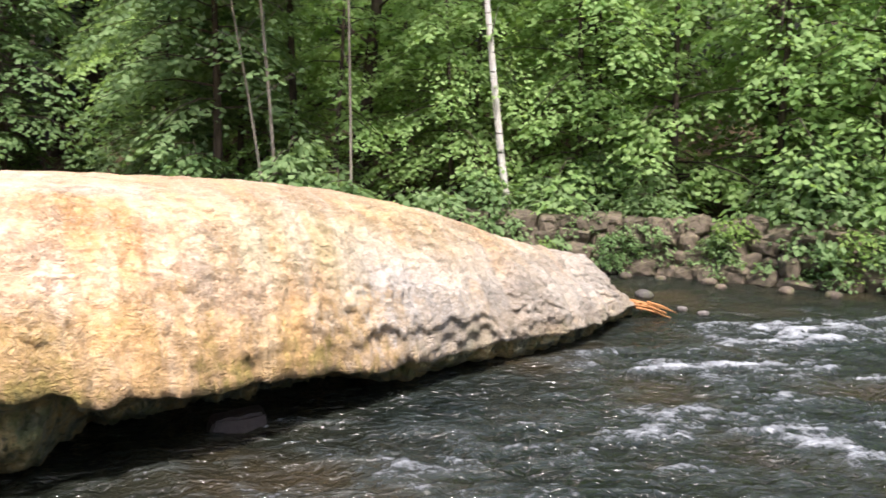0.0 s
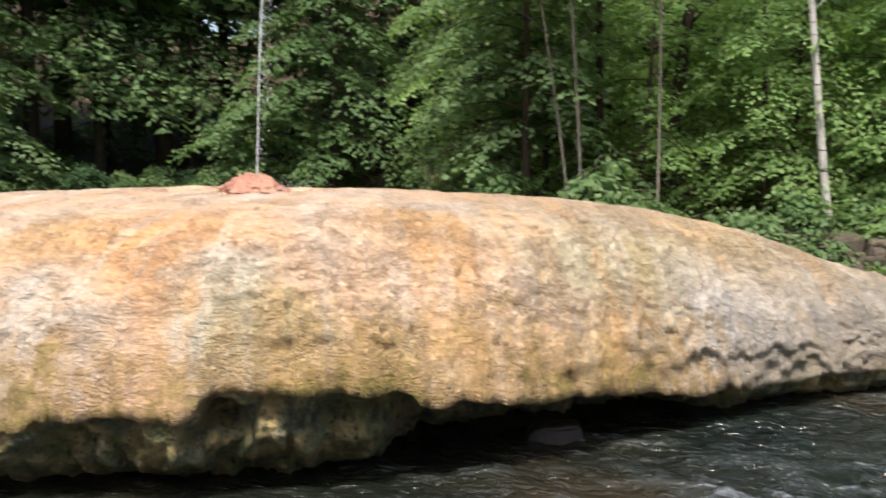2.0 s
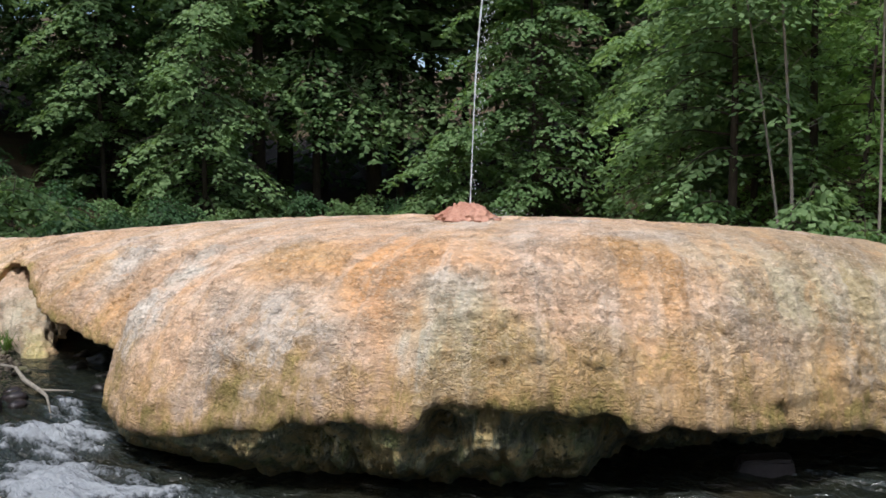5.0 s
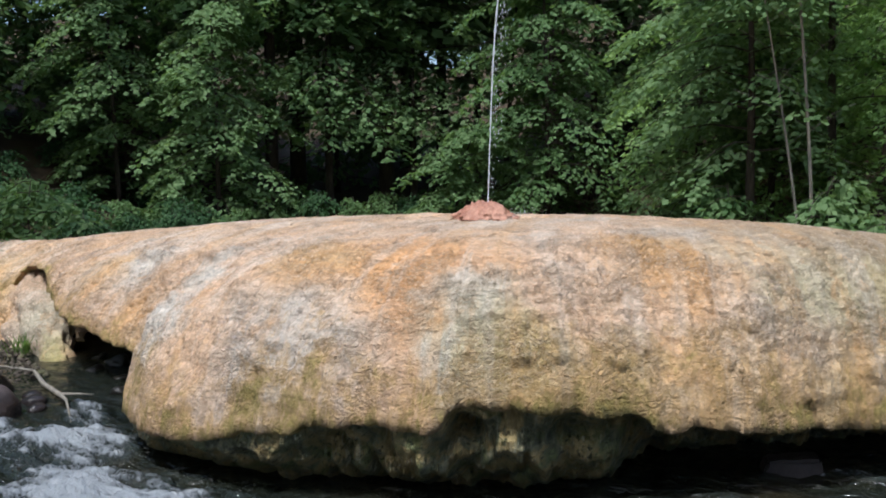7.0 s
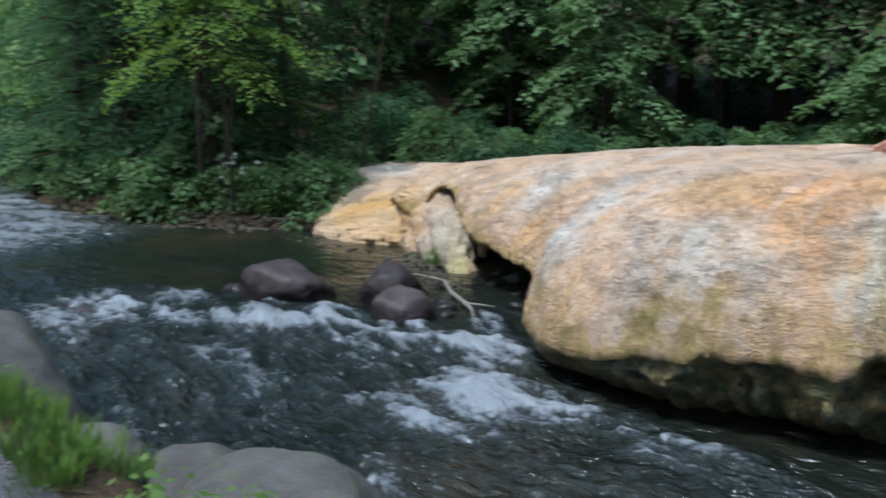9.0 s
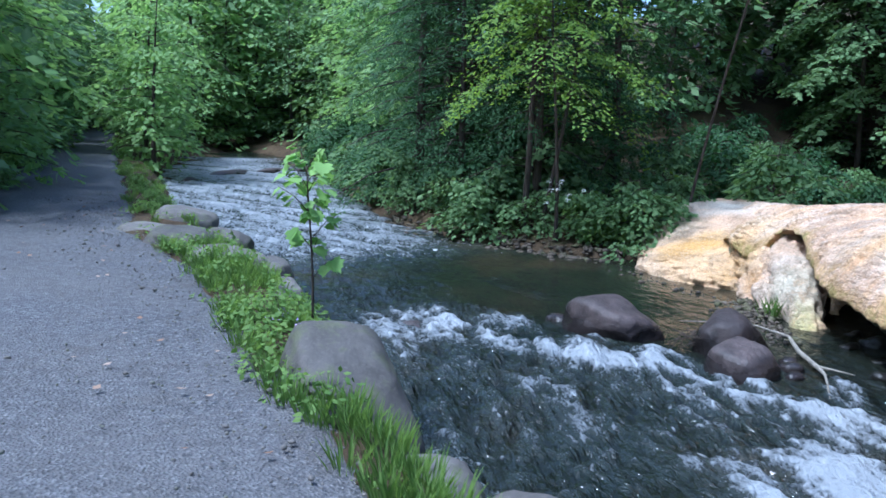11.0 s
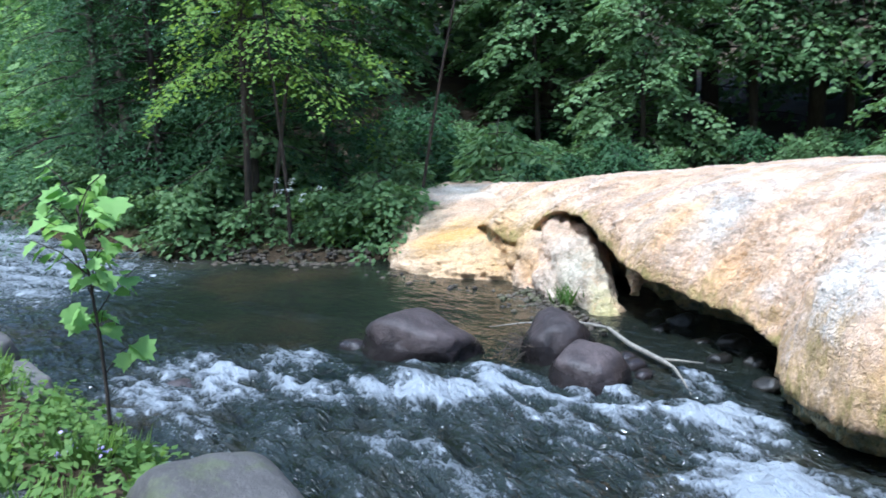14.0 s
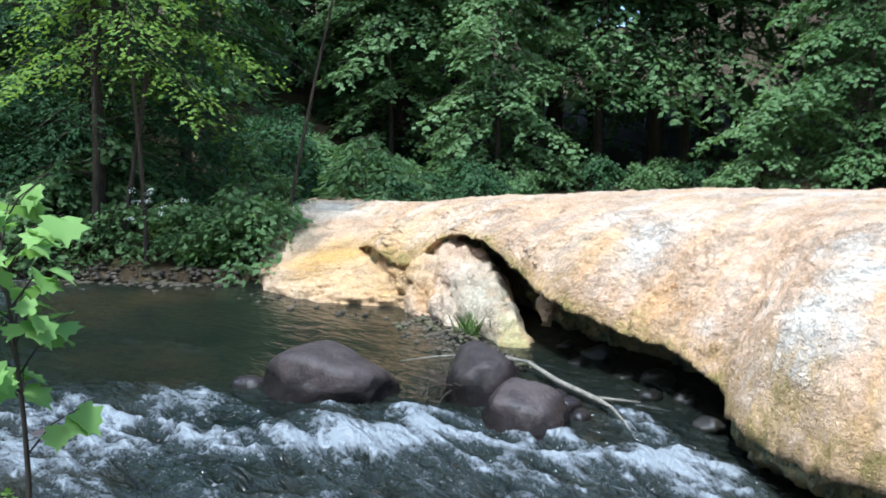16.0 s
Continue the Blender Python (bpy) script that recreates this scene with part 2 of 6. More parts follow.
def rock_material(name, dark, light, rough=0.7, moss=0.0, scale=1.0, wet=None):
    m, nt, b = mat(name, rough, 0.35)
    v = coords(nt)
    n1 = noise_tex(nt, v, 2.5 * scale, 6, 0.65, 0.3)
    col = ramp(nt, n1, [(0.3, dark), (0.7, light)])
    fine = noise_tex(nt, v, 40 * scale, 4, 0.7)
    col = mix(nt, calc(nt, "MULTIPLY", grey(nt, fine, 0.5, 0.75), 0.5), col, tuple(min(1, 1.5 * c) for c in light))
    info = nt.nodes.new("ShaderNodeObjectInfo")
    hsv = node(nt, "ShaderNodeHueSaturation")
    nt.links.new(calc(nt, "ADD", calc(nt, "MULTIPLY", info.outputs["Random"], 0.6), 0.7), hsv.inputs["Value"])
    nt.links.new(col, hsv.inputs["Color"])
    col = hsv.outputs[0]
    if moss:
        col = mix(nt, calc(nt, "MULTIPLY", grey(nt, noise_tex(nt, v, 5 * scale, 5, 0.7), 0.5, 0.62), moss), col, (0.09, 0.11, 0.03))
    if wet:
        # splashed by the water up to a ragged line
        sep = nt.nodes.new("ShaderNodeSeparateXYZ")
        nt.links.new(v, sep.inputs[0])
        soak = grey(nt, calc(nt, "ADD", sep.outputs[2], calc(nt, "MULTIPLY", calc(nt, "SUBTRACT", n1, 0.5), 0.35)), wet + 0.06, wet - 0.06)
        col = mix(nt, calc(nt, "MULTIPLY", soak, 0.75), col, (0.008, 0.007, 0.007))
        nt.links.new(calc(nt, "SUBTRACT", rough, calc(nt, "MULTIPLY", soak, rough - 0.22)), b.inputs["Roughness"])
    nt.links.new(col, b.inputs["Base Color"])
    bump(nt, b, noise_tex(nt, v, 14 * scale, 5, 0.7), 0.6, 0.025)
    return m


def leaf_material(name, dark, light, through_share=0.35):
    m, nt, b = mat(name, 0.65, 0.25)
    geo = nt.nodes.new("ShaderNodeNewGeometry")
    info = nt.nodes.new("ShaderNodeObjectInfo")
    tone = calc(nt, "ADD", calc(nt, "MULTIPLY", geo.outputs["Random Per Island"], 0.6), calc(nt, "MULTIPLY", info.outputs["Random"], 0.4))
    col = ramp(nt, tone, [(0.0, dark), (1.0, light)])
    nt.links.new(col, b.inputs["Base Color"])
    tr = node(nt, "ShaderNodeBsdfTranslucent")
    nt.links.new(mix(nt, 0.5, col, (light[0] * 1.3, light[1] * 1.4, light[2] * 0.6)), tr.inputs[0])
    ms = node(nt, "ShaderNodeMixShader", Fac=through_share)
    nt.links.new(b.outputs[0], ms.inputs[1])
    nt.links.new(tr.outputs[0], ms.inputs[2])
    nt.links.new(ms.outputs[0], nt.nodes["Material Output"].inputs[0])
    return m


def bark_material(name, dark, light, bands=False):
    m, nt, b = mat(name, 0.9, 0.2)
    v = coords(nt, (6, 6, 1.2))
    col = ramp(nt, noise_tex(nt, v, 3, 6, 0.7), [(0.3, dark), (0.7, light)])
    if bands:
        scar = noise_tex(nt, coords(nt, (2.5, 2.5, 12)), 1.5, 3, 0.6)
        col = mix(nt, grey(nt, scar, 0.58, 0.66), col, (0.05, 0.045, 0.04))
    nt.links.new(col, b.inputs["Base Color"])
    bump(nt, b, noise_tex(nt, v, 8, 6, 0.7), 0.6, 0.02)
    return m


def ground_material():
    m, nt, b = mat("forest_floor", 0.95, 0.15)
    v = coords(nt)
    col = ramp(nt, noise_tex(nt, v, 1.2, 6, 0.7), [(0.3, (0.035, 0.027, 0.016)), (0.55, (0.075, 0.052, 0.03)), (0.7, (0.045, 0.06, 0.02))])
    litter = noise_tex(nt, v, 22, 4, 0.75)
    col = mix(nt, calc(nt, "MULTIPLY", grey(nt, litter, 0.55, 0.7), 0.6), col, (0.15, 0.10, 0.06))
    nt.links.new(col, b.inputs["Base Color"])
    bump(nt, b, litter, 0.8, 0.05)
    return m


def gravel_material():
    m, nt, b = mat("path_gravel", 0.9, 0.25)
    v = coords(nt)
    vo = node(nt, "ShaderNodeTexVoronoi", Scale=55.0)
    nt.links.new(v, vo.inputs["Vector"])
    col = ramp(nt, vo.outputs["Color"], [(0.0, (0.05, 0.05, 0.053)), (0.6, (0.105, 0.104, 0.11)), (1.0, (0.21, 0.206, 0.21))])
    col = mix(nt, calc(nt, "MULTIPLY", grey(nt, noise_tex(nt, v, 0.8, 5, 0.6), 0.4, 0.7), 0.55), col, (0.125, 0.118, 0.115))
    col = mix(nt, calc(nt, "MULTIPLY", grey(nt, noise_tex(nt, v, 9, 6, 0.7), 0.52, 0.68), 0.6), col, (0.06, 0.057, 0.056))
    col = mix(nt, calc(nt, "MULTIPLY", grey(nt, noise_tex(nt, v, 2.6, 6, 0.72, 0.6), 0.54, 0.66), 0.45), col, (0.085, 0.076, 0.068))
    col = mix(nt, calc(nt, "MULTIPLY", grey(nt, noise_tex(nt, v, 70, 2, 0.6), 0.66, 0.72), 0.8), col, (0.32, 0.31, 0.30))
    nt.links.new(col, b.inputs["Base Color"])
    bump(nt, b, calc(nt, "ADD", vo.outputs["Distance"], noise_tex(nt, v, 30, 4)), 0.8, 0.02)
    return m


def water_material():
    m, nt, b = mat("creek_water", 0.05, 0.5)
    foam_sheen = nt.nodes.new("ShaderNodeAttribute")
    foam_sheen.attribute_name = "foam_sheen"
    flow = nt.nodes.new("ShaderNodeAttribute")
    flow.attribute_name = "flow"
    mp = node(nt, "ShaderNodeMapping", Scale=(1.0, 2.1, 0.0))
    nt.links.new(flow.outputs["Vector"], mp.inputs[0])
    lively = nt.nodes.new("ShaderNodeSeparateXYZ")
    nt.links.new(flow.outputs["Vector"], lively.inputs[0])
    fv = mp.outputs[0]
    streak = noise_tex(nt, fv, 3.4, 5, 0.62, 0.9)
    lace = node(nt, "ShaderNodeMapping", Scale=(1.0, 1.35, 0.0))
    nt.links.new(flow.outputs["Vector"], lace.inputs[0])
    lacy = node(nt, "ShaderNodeTexNoise", Scale=6.5, Detail=5.0, Roughness=0.62, Distortion=0.5)
    lacy.noise_type = "RIDGED_MULTIFRACTAL"
    nt.links.new(lace.outputs[0], lacy.inputs["Vector"])
    fine = calc(nt, "ADD", calc(nt, "MULTIPLY", noise_tex(nt, lace.outputs[0], 22, 5, 0.75), 0.55), calc(nt, "MULTIPLY", grey(nt, lacy.outputs["Fac"], 0.1, 1.5), 0.45))
    white = calc(nt, "ADD", calc(nt, "ADD", calc(nt, "MULTIPLY", calc(nt, "SUBTRACT", streak, 0.5), 0.75), calc(nt, "MULTIPLY", calc(nt, "SUBTRACT", fine, 0.36), 2.1)), foam_sheen.outputs["Fac"])
    f = grey(nt, white, 0.46, 0.72)
    bed = ramp(nt, noise_tex(nt, coords(nt), 0.55, 3, 0.5), [(0.30, (0.006, 0.009, 0.007)), (0.52, (0.012, 0.014, 0.010)), (0.75, (0.034, 0.026, 0.014))])
    aer = grey(nt, calc(nt, "ADD", foam_sheen.outputs["Fac"], calc(nt, "MULTIPLY", calc(nt, "SUBTRACT", streak, 0.5), 0.8)), 0.30, 0.95)
    bed = mix(nt, calc(nt, "MULTIPLY", aer, 0.5), bed, (0.07, 0.09, 0.09))
    froth_sheen = mix(nt, grey(nt, lacy.outputs["Fac"], 0.2, 1.2), (0.38, 0.405, 0.43), (0.62, 0.635, 0.655))
    col = mix(nt, calc(nt, "MULTIPLY", f, 0.93), bed, froth_sheen)
    nt.links.new(col, b.inputs["Base Color"])
    nt.links.new(calc(nt, "ADD", calc(nt, "MULTIPLY", f, 0.55), 0.10), b.inputs["Roughness"])
    b.inputs["IOR"].default_value = 1.33
    b.inputs["Specular IOR Level"].default_value = 0.5
    rip = calc(nt, "ADD", noise_tex(nt, fv, 3.6, 3, 0.5, 0.9), calc(nt, "MULTIPLY", noise_tex(nt, fv, 13, 2, 0.5, 0.4), 0.28))
    h = calc(nt, "ADD", rip, calc(nt, "MULTIPLY", calc(nt, "MULTIPLY", f, fine), 0.7))
    h = calc(nt, "MULTIPLY", h, calc(nt, "ADD", calc(nt, "MULTIPLY", lively.outputs[2], 0.75), 0.12))
    bump(nt, b, h, 0.85, 0.12)
    return m


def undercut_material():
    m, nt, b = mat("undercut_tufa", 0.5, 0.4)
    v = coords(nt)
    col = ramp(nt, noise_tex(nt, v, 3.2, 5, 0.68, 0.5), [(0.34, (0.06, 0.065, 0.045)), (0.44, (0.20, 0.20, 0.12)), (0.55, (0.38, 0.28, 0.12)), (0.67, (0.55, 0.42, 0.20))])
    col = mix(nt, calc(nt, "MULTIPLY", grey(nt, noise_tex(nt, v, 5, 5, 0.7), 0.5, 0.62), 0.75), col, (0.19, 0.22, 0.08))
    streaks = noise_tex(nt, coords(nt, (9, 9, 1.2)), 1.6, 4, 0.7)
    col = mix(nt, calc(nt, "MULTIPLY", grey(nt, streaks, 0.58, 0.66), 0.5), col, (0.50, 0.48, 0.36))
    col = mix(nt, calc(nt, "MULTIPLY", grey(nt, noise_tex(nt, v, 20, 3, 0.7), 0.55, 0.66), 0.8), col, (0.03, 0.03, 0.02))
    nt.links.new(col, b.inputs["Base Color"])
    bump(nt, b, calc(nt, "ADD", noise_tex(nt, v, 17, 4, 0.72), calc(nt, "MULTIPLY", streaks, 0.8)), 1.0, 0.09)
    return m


TUFA = tufa_material()
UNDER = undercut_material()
VENT = rock_material("vent_tufa", (0.26, 0.10, 0.06), (0.52, 0.29, 0.20), 0.6)
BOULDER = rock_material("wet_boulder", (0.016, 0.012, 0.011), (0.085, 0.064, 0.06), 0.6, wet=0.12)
# near-black: the rim's shade is put into this stone colour; the log shares it
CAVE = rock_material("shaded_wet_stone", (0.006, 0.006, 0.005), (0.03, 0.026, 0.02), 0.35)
STONE = rock_material("bank_stone", (0.04, 0.032, 0.024), (0.15, 0.118, 0.088), 0.85, 0.45)
KERB = rock_material("path_stone", (0.06, 0.053, 0.047), (0.14, 0.128, 0.118), 0.8, 0.4)
LEAF = leaf_material("maple_leaves", (0.066, 0.132, 0.044), (0.195, 0.285, 0.124), 0.42)
LEAF_FRESH = leaf_material("fresh_leaves", (0.125, 0.235, 0.07), (0.29, 0.41, 0.16), 0.5)
LEAF_PALE = leaf_material("pale_leaves", (0.10, 0.19, 0.03), (0.24, 0.33, 0.06), 0.45)
LEAF_DARK = leaf_material("hemlock_needles", (0.022, 0.058, 0.024), (0.062, 0.125, 0.046), 0.35)
GRASS = leaf_material("grass_blades", (0.075, 0.15, 0.03), (0.20, 0.29, 0.075), 0.4)
BARK = bark_material("brown_bark", (0.024, 0.019, 0.015), (0.085, 0.066, 0.05))
BARK_PALE = bark_material("grey_bark", (0.13, 0.115, 0.095), (0.30, 0.27, 0.22))
BIRCH = bark_material("birch_bark", (0.36, 0.34, 0.31), (0.62, 0.60, 0.56), True)
GROUND, GRAVEL, WATER = ground_material(), gravel_material(), water_material()


# ---------------------------------------------------------------- mesh helpers
def link(name, me, material, parent=None, label=""):
    ob = new(name, me)
    if material and not me.materials:
        me.materials.append(material)
    if parent:
        ob.parent = parent
    if label:
        ob["label"] = label
    return ob


def part(name, bm, material, parent=None, label="", smooth=True):
    me = bpy.data.meshes.new(name)
    bm.to_mesh(me)
    bm.free()
    if smooth:
        me.shade_smooth()
    return link(name, me, material, parent, label)


def array_mesh(name, verts, faces, smooth=True):
    me = bpy.data.meshes.new(name)
    me.from_pydata([tuple(map(float, p)) for p in verts], [], [tuple(int(i) for i in f) for f in faces])
    me.update()
    if smooth:
        me.shade_smooth()
    return me


def grid_faces(nu, nv, wrap=False):
    out = []
    for i in range(nu if wrap else nu - 1):
        a, b = i * nv, ((i + 1) % nu) * nv
        out += [(a + j, b + j, b + j + 1, a + j + 1) for j in range(nv - 1)]
    return out


def fbm(x, y, z, octaves=4):
    return noise.fractal(Vector((x, y, z)), 0.9, 2.1, octaves)


def tube(bm, points, radii, sides=7):
    """A tapered tube along points."""
    rings = []
    for i, p in enumerate(points):
        a = Vector(points[max(i - 1, 0)])
        b = Vector(points[min(i + 1, len(points) - 1)])
        d = (b - a).normalized()
        u = d.orthogonal().normalized() if i == 0 else (u - d * u.dot(d)).normalized()
        w = d.cross(u)
        rings.append([bm.verts.new(Vector(p) + (u * math.cos(k * 2 * math.pi / sides) + w * math.sin(k * 2 * math.pi / sides)) * radii[i])
                      for k in range(sides)])
    for r0, r1 in zip(rings, rings[1:]):
        for k in range(sides):
            bm.faces.new((r0[k], r0[(k + 1) % sides], r1[(k + 1) % sides], r1[k]))
    bm.faces.new(rings[0][::-1])
    bm.faces.new(rings[-1])


def rock_bm(size, seed, rough=0.25, subdiv=3, flat=0.0, square=0.8):
    bm = bmesh.new()
    bmesh.ops.create_icosphere(bm, subdivisions=subdiv, radius=1.0)
    o = Vector((seed * 7.3, seed * 3.1, seed * 1.7))
    for v in bm.verts:
        p = v.co.copy()
        k = 1 + rough * noise.fractal(p * 0.9 + o, 1.0, 2.0, 2) + 0.06 * noise.fractal(p * 4 + o, 0.8, 2.0, 3)
        q = Vector([math.copysign(abs(c) ** square, c) for c in p]) * k
        if q.z < -0.5 - flat:
            q.z = -0.5 - flat
        v.co = Vector((q.x * size[0], q.y * size[1], q.z * size[2]))
    return bm


# ---------------------------------------------------------------- ground, path and creek
FAR_X = [-200, -60, -40, -36, -31.6, -19.8, -15.0, -12.8, -10.3, -8.9, -8.5, -4.0, 2.0, 6.0, 9.0, 10.9, 12.0, 12.8, 16.0, 40.0, 200.0]
FAR_Y = [120, 37, 25.2, 24.6, 23.0, 15.9, 13.2, 12.8, 12.7, 13.2, 15.5, 16.5, 15.6, 14.2, 12.8, 11.5, 10.4, 9.0, 6.0, -4.0, -70.0]
NEAR_X = [-200, -60, -40, -36, -27.3, -15.6, -11.8, -7.7, -5.6, -4.2, -2.5, 0.0, 4.0, 15.0, 200.0]
NEAR_Y = [119, 36, 24.4, 20.0, 14.5, 8.8, 7.3, 5.7, 4.7, 3.9, 3.2, 2.6, 1.6, -2.5, -85.0]


def far_edge(x):
    return np.interp(x, FAR_X, FAR_Y)


def near_edge(x):
    return np.interp(x, NEAR_X, NEAR_Y)


def smooth01(t):
    t = np.clip(t, 0, 1)
    return t * t * (3 - 2 * t)


def level(x, y):
    """The height of the water: a pool upstream, a small fall between the boulders, and the run below."""
    s = (x + 3.9) * 0.80 - (y - 7.4) * 0.60
    fall = smooth01((1.1 - s) / 2.4)
    return 0.15 * fall + 0.022 * np.maximum(0, -14 - x).clip(0, 26)


def ground_height(x, y):
    dn = (near_edge(x) - y) * 0.88
    df = (y - far_edge(x)) * 0.85
    bed = level(x, y) - 0.45
    near = 0.10 + (1.02 - 0.10) * smooth01(dn / 0.9) + level(x, y) * smooth01(dn / 4) * 0.4
    near = near + np.maximum(0, dn - 7) * 0.16
    far = 0.10 + level(x, y) + np.interp(x, [-12, -9, 5, 9], [0.45, 0.05, 0.05, 0.45]) * smooth01(df / 1.2) + np.maximum(0, df - 1.0) * np.interp(x, [-14, -9, 5, 10], [0.10, 0.015, 0.015, 0.10]) + np.maximum(0, df - np.interp(x, [-16, -10, 6, 11], [5, 15, 14, 5])).clip(0, 60) * 0.20
    z = bed + (near - bed) * smooth01((dn + 0.35) / 0.5)
    return np.where(df > -0.4, bed + (far - bed) * smooth01((df + 0.4) / 0.5), z)


def spaced(lo, hi, fine_lo, fine_hi, step, growth=1.18):
    mid = list(np.arange(fine_lo, fine_hi, step))
    a, s = fine_lo, step
    left = []
    while a > lo:
        s *= growth
        a -= s
        left.append(a)
    b, s = mid[-1], step
    right = []
    while b < hi:
        s *= growth
        b += s
        right.append(b)
    return np.array(left[::-1] + mid + right)


def build_ground():
    xs, ys = spaced(-700, 700, -24, 20, 0.28), spaced(-700, 900, -6, 24, 0.28)
    gx, gy = np.meshgrid(xs, ys, indexing="ij")
    gz = ground_height(gx, gy)
    far = np.hypot(gx, gy)
    for i in range(len(xs)):
        for j in range(len(ys)):
            if far[i, j] < 40:
                gz[i, j] += 0.07 * fbm(gx[i, j] * 0.9, gy[i, j] * 0.9, 3.0, 4)
    # level under the path
    d = path_side(gx, gy)
    gz = np.where((d > -0.1) & (d < path_width(gx) + 0.2), np.minimum(gz, path_height(gx) - 0.03), gz)
    me = array_mesh("ground", np.stack([gx, gy, gz], -1).reshape(-1, 3), grid_faces(len(xs), len(ys)))
    ob = link("ground", me, GROUND)
    tagged(ob, "brown forest floor with leaf litter and creek banks", "ground", kind="structure")


PATH_X = [-90, -40, -20.8, -16.7, -10.7, -8.5, -6.6, -5.0, -3.9, -2.9, -0.5, 4.0, 15.0]
PATH_Y = [42, 18.5, 9.5, 7.7, 5.0, 4.4, 3.65, 2.9, 2.5, 2.1, 1.5, 0.3, -3.5]


def path_width(x):
    return np.interp(x, [-17, -9], [2.0, 3.1])


def path_edge(x):
    return np.interp(x, PATH_X, PATH_Y)


def path_side(x, y):
    """How far a place lies inside the path's creek-side edge."""
    return (path_edge(x) - y) * 0.91


def path_height(x):
    return 1.04 + 0.010 * np.maximum(0, -12 - x)


def build_path():
    xs = spaced(-90, 15, -24, 6, 0.15, 1.1)
    n = 26
    verts = []
    for x in xs:
        for j in range(n):
            t = j / (n - 1)
            wob = 0.16 * fbm(x * 1.3, j * 0.0, 5.0, 4) if t == 0 else (0.25 * fbm(x * 0.8, 9.0, 5.0, 3) if t == 1 else 0)
            y = path_edge(x) + 0.16 - t * (path_width(x) + 0.16) / 0.91 + wob
            z = path_height(x) + 0.02 * fbm(x * 0.7, y * 0.7, 1.0, 3) - (0.05 if j in (0, n - 1) else 0) + 0.03 * (1 - (2 * t - 1) ** 2)
            verts.append((x, y, z))
    me = array_mesh("path", verts, grid_faces(len(xs), n))
    tagged(link("path", me, GRAVEL), "grey gravel footpath beside the creek", "path", kind="structure")


def near_line(x, y, pts, width):
    """Closeness (1 on it, 0 beyond width) to a polyline."""
    best = np.full(np.shape(x), 1e9)
    for (ax, ay), (bx, by) in zip(pts, pts[1:]):
        dx, dy = bx - ax, by - ay
        t = np.clip(((x - ax) * dx + (y - ay) * dy) / (dx * dx + dy * dy), 0, 1)
        best = np.minimum(best, np.hypot(x - ax - t * dx, y - ay - t * dy))
    return np.clip(1 - best / width, 0, 1)


# white water, and upstream the sky's reflection painted white: line, reach, strength
FOAM_SHEEN = [([(-8.5, 7.5), (-7.9, 7.75), (-7.3, 8.1), (-6.8, 8.0)], 0.30, 0.45), ([(-8.1, 7.0), (-7.6, 6.6), (-7.35, 7.1), (-7.1, 7.6)], 0.55, 0.92), ([(-7.6, 6.6), (-7.0, 6.9), (-6.6, 7.1)], 0.4, 0.8),
        ([(-6.6, 7.15), (-6.27, 7.02), (-5.9, 6.96), (-5.58, 7.05), (-5.35, 7.42), (-5.1, 7.66), (-4.7, 7.72), (-4.25, 7.68), (-3.85, 7.4)], 0.26, 1.0),
        ([(-5.9, 6.95), (-5.1, 7.15), (-4.4, 7.2), (-3.9, 7.0)], 0.55, 0.7), ([(-6.9, 6.0), (-6.3, 6.3), (-5.76, 6.3), (-5.3, 6.1), (-4.9, 5.9)], 0.32, 0.66),
        ([(-6.2, 5.3), (-5.4, 5.0), (-4.7, 5.3)], 0.45, 0.58), ([(-5.85, 7.95), (-5.4, 8.0), (-5.0, 7.95)], 0.2, 0.72), ([(-9.3, 10.0), (-8.6, 9.72), (-7.9, 9.5)], 0.14, 0.42),
        ([(-5.0, 6.6), (-4.0, 5.9), (-2.9, 4.8)], 1.3, 0.46), ([(-6.8, 5.8), (-5.0, 5.4), (-3.6, 4.2)], 1.3, 0.54),
        ([(-3.6, 8.5), (-3.32, 7.95), (-3.25, 7.45)], 0.16, 1.05), ([(-3.25, 7.45), (-3.1, 6.8), (-2.75, 6.15)], 0.42, 1.08), ([(-3.35, 6.35), (-2.75, 5.85), (-2.15, 6.3)], 0.42, 0.95),
        ([(-2.95, 6.9), (-2.3, 6.55), (-1.4, 6.05), (-0.5, 5.5)], 0.32, 0.62), ([(-2.3, 6.2), (-2.0, 5.3), (-1.2, 4.7)], 0.55, 0.46),
        # the wide upstream lines paint the sky's reflection on the water
        ([(-15, 10.2), (-20, 13.0), (-33, 20.0)], 3.4, 0.84), ([(-26, 17.5), (-31, 17.5)], 2.6, 0.9), ([(-11, 7.6), (-8.8, 7.0)], 1.2, 0.34), ([(-27.0, 15.5), (-27.3, 18.2), (-26.6, 21.0)], 0.5, 0.9),
        ([(6.9, 6.9), (7.6, 6.5), (8.6, 6.0)], 0.5, 0.6), ([(9.2, 7.0), (11.5, 6.4), (14, 5.4)], 0.7, 0.62), ([(4.1, 5.4), (4.7, 5.1)], 0.3, 0.55),
        ([(6.2, 4.9), (8.5, 4.5), (11, 3.0)], 1.1, 0.45), ([(2.0, 5.4), (4.0, 5.3), (6.5, 5.4), (10, 6.2)], 1.5, 0.28)]
# smooth humps of water over hidden stones, upstream of the white crests: x, y, reach, height
HUMPS = [(-5.92, 7.48, 0.42, 0.10), (-8.15, 7.95, 0.5, 0.09), (-6.75, 7.6, 0.35, 0.05), (-6.2, 6.5, 0.4, 0.06), (-5.2, 6.0, 0.5, 0.05), (-3.7, 7.6, 0.35, 0.05), (-7.2, 5.9, 0.4, 0.07)]


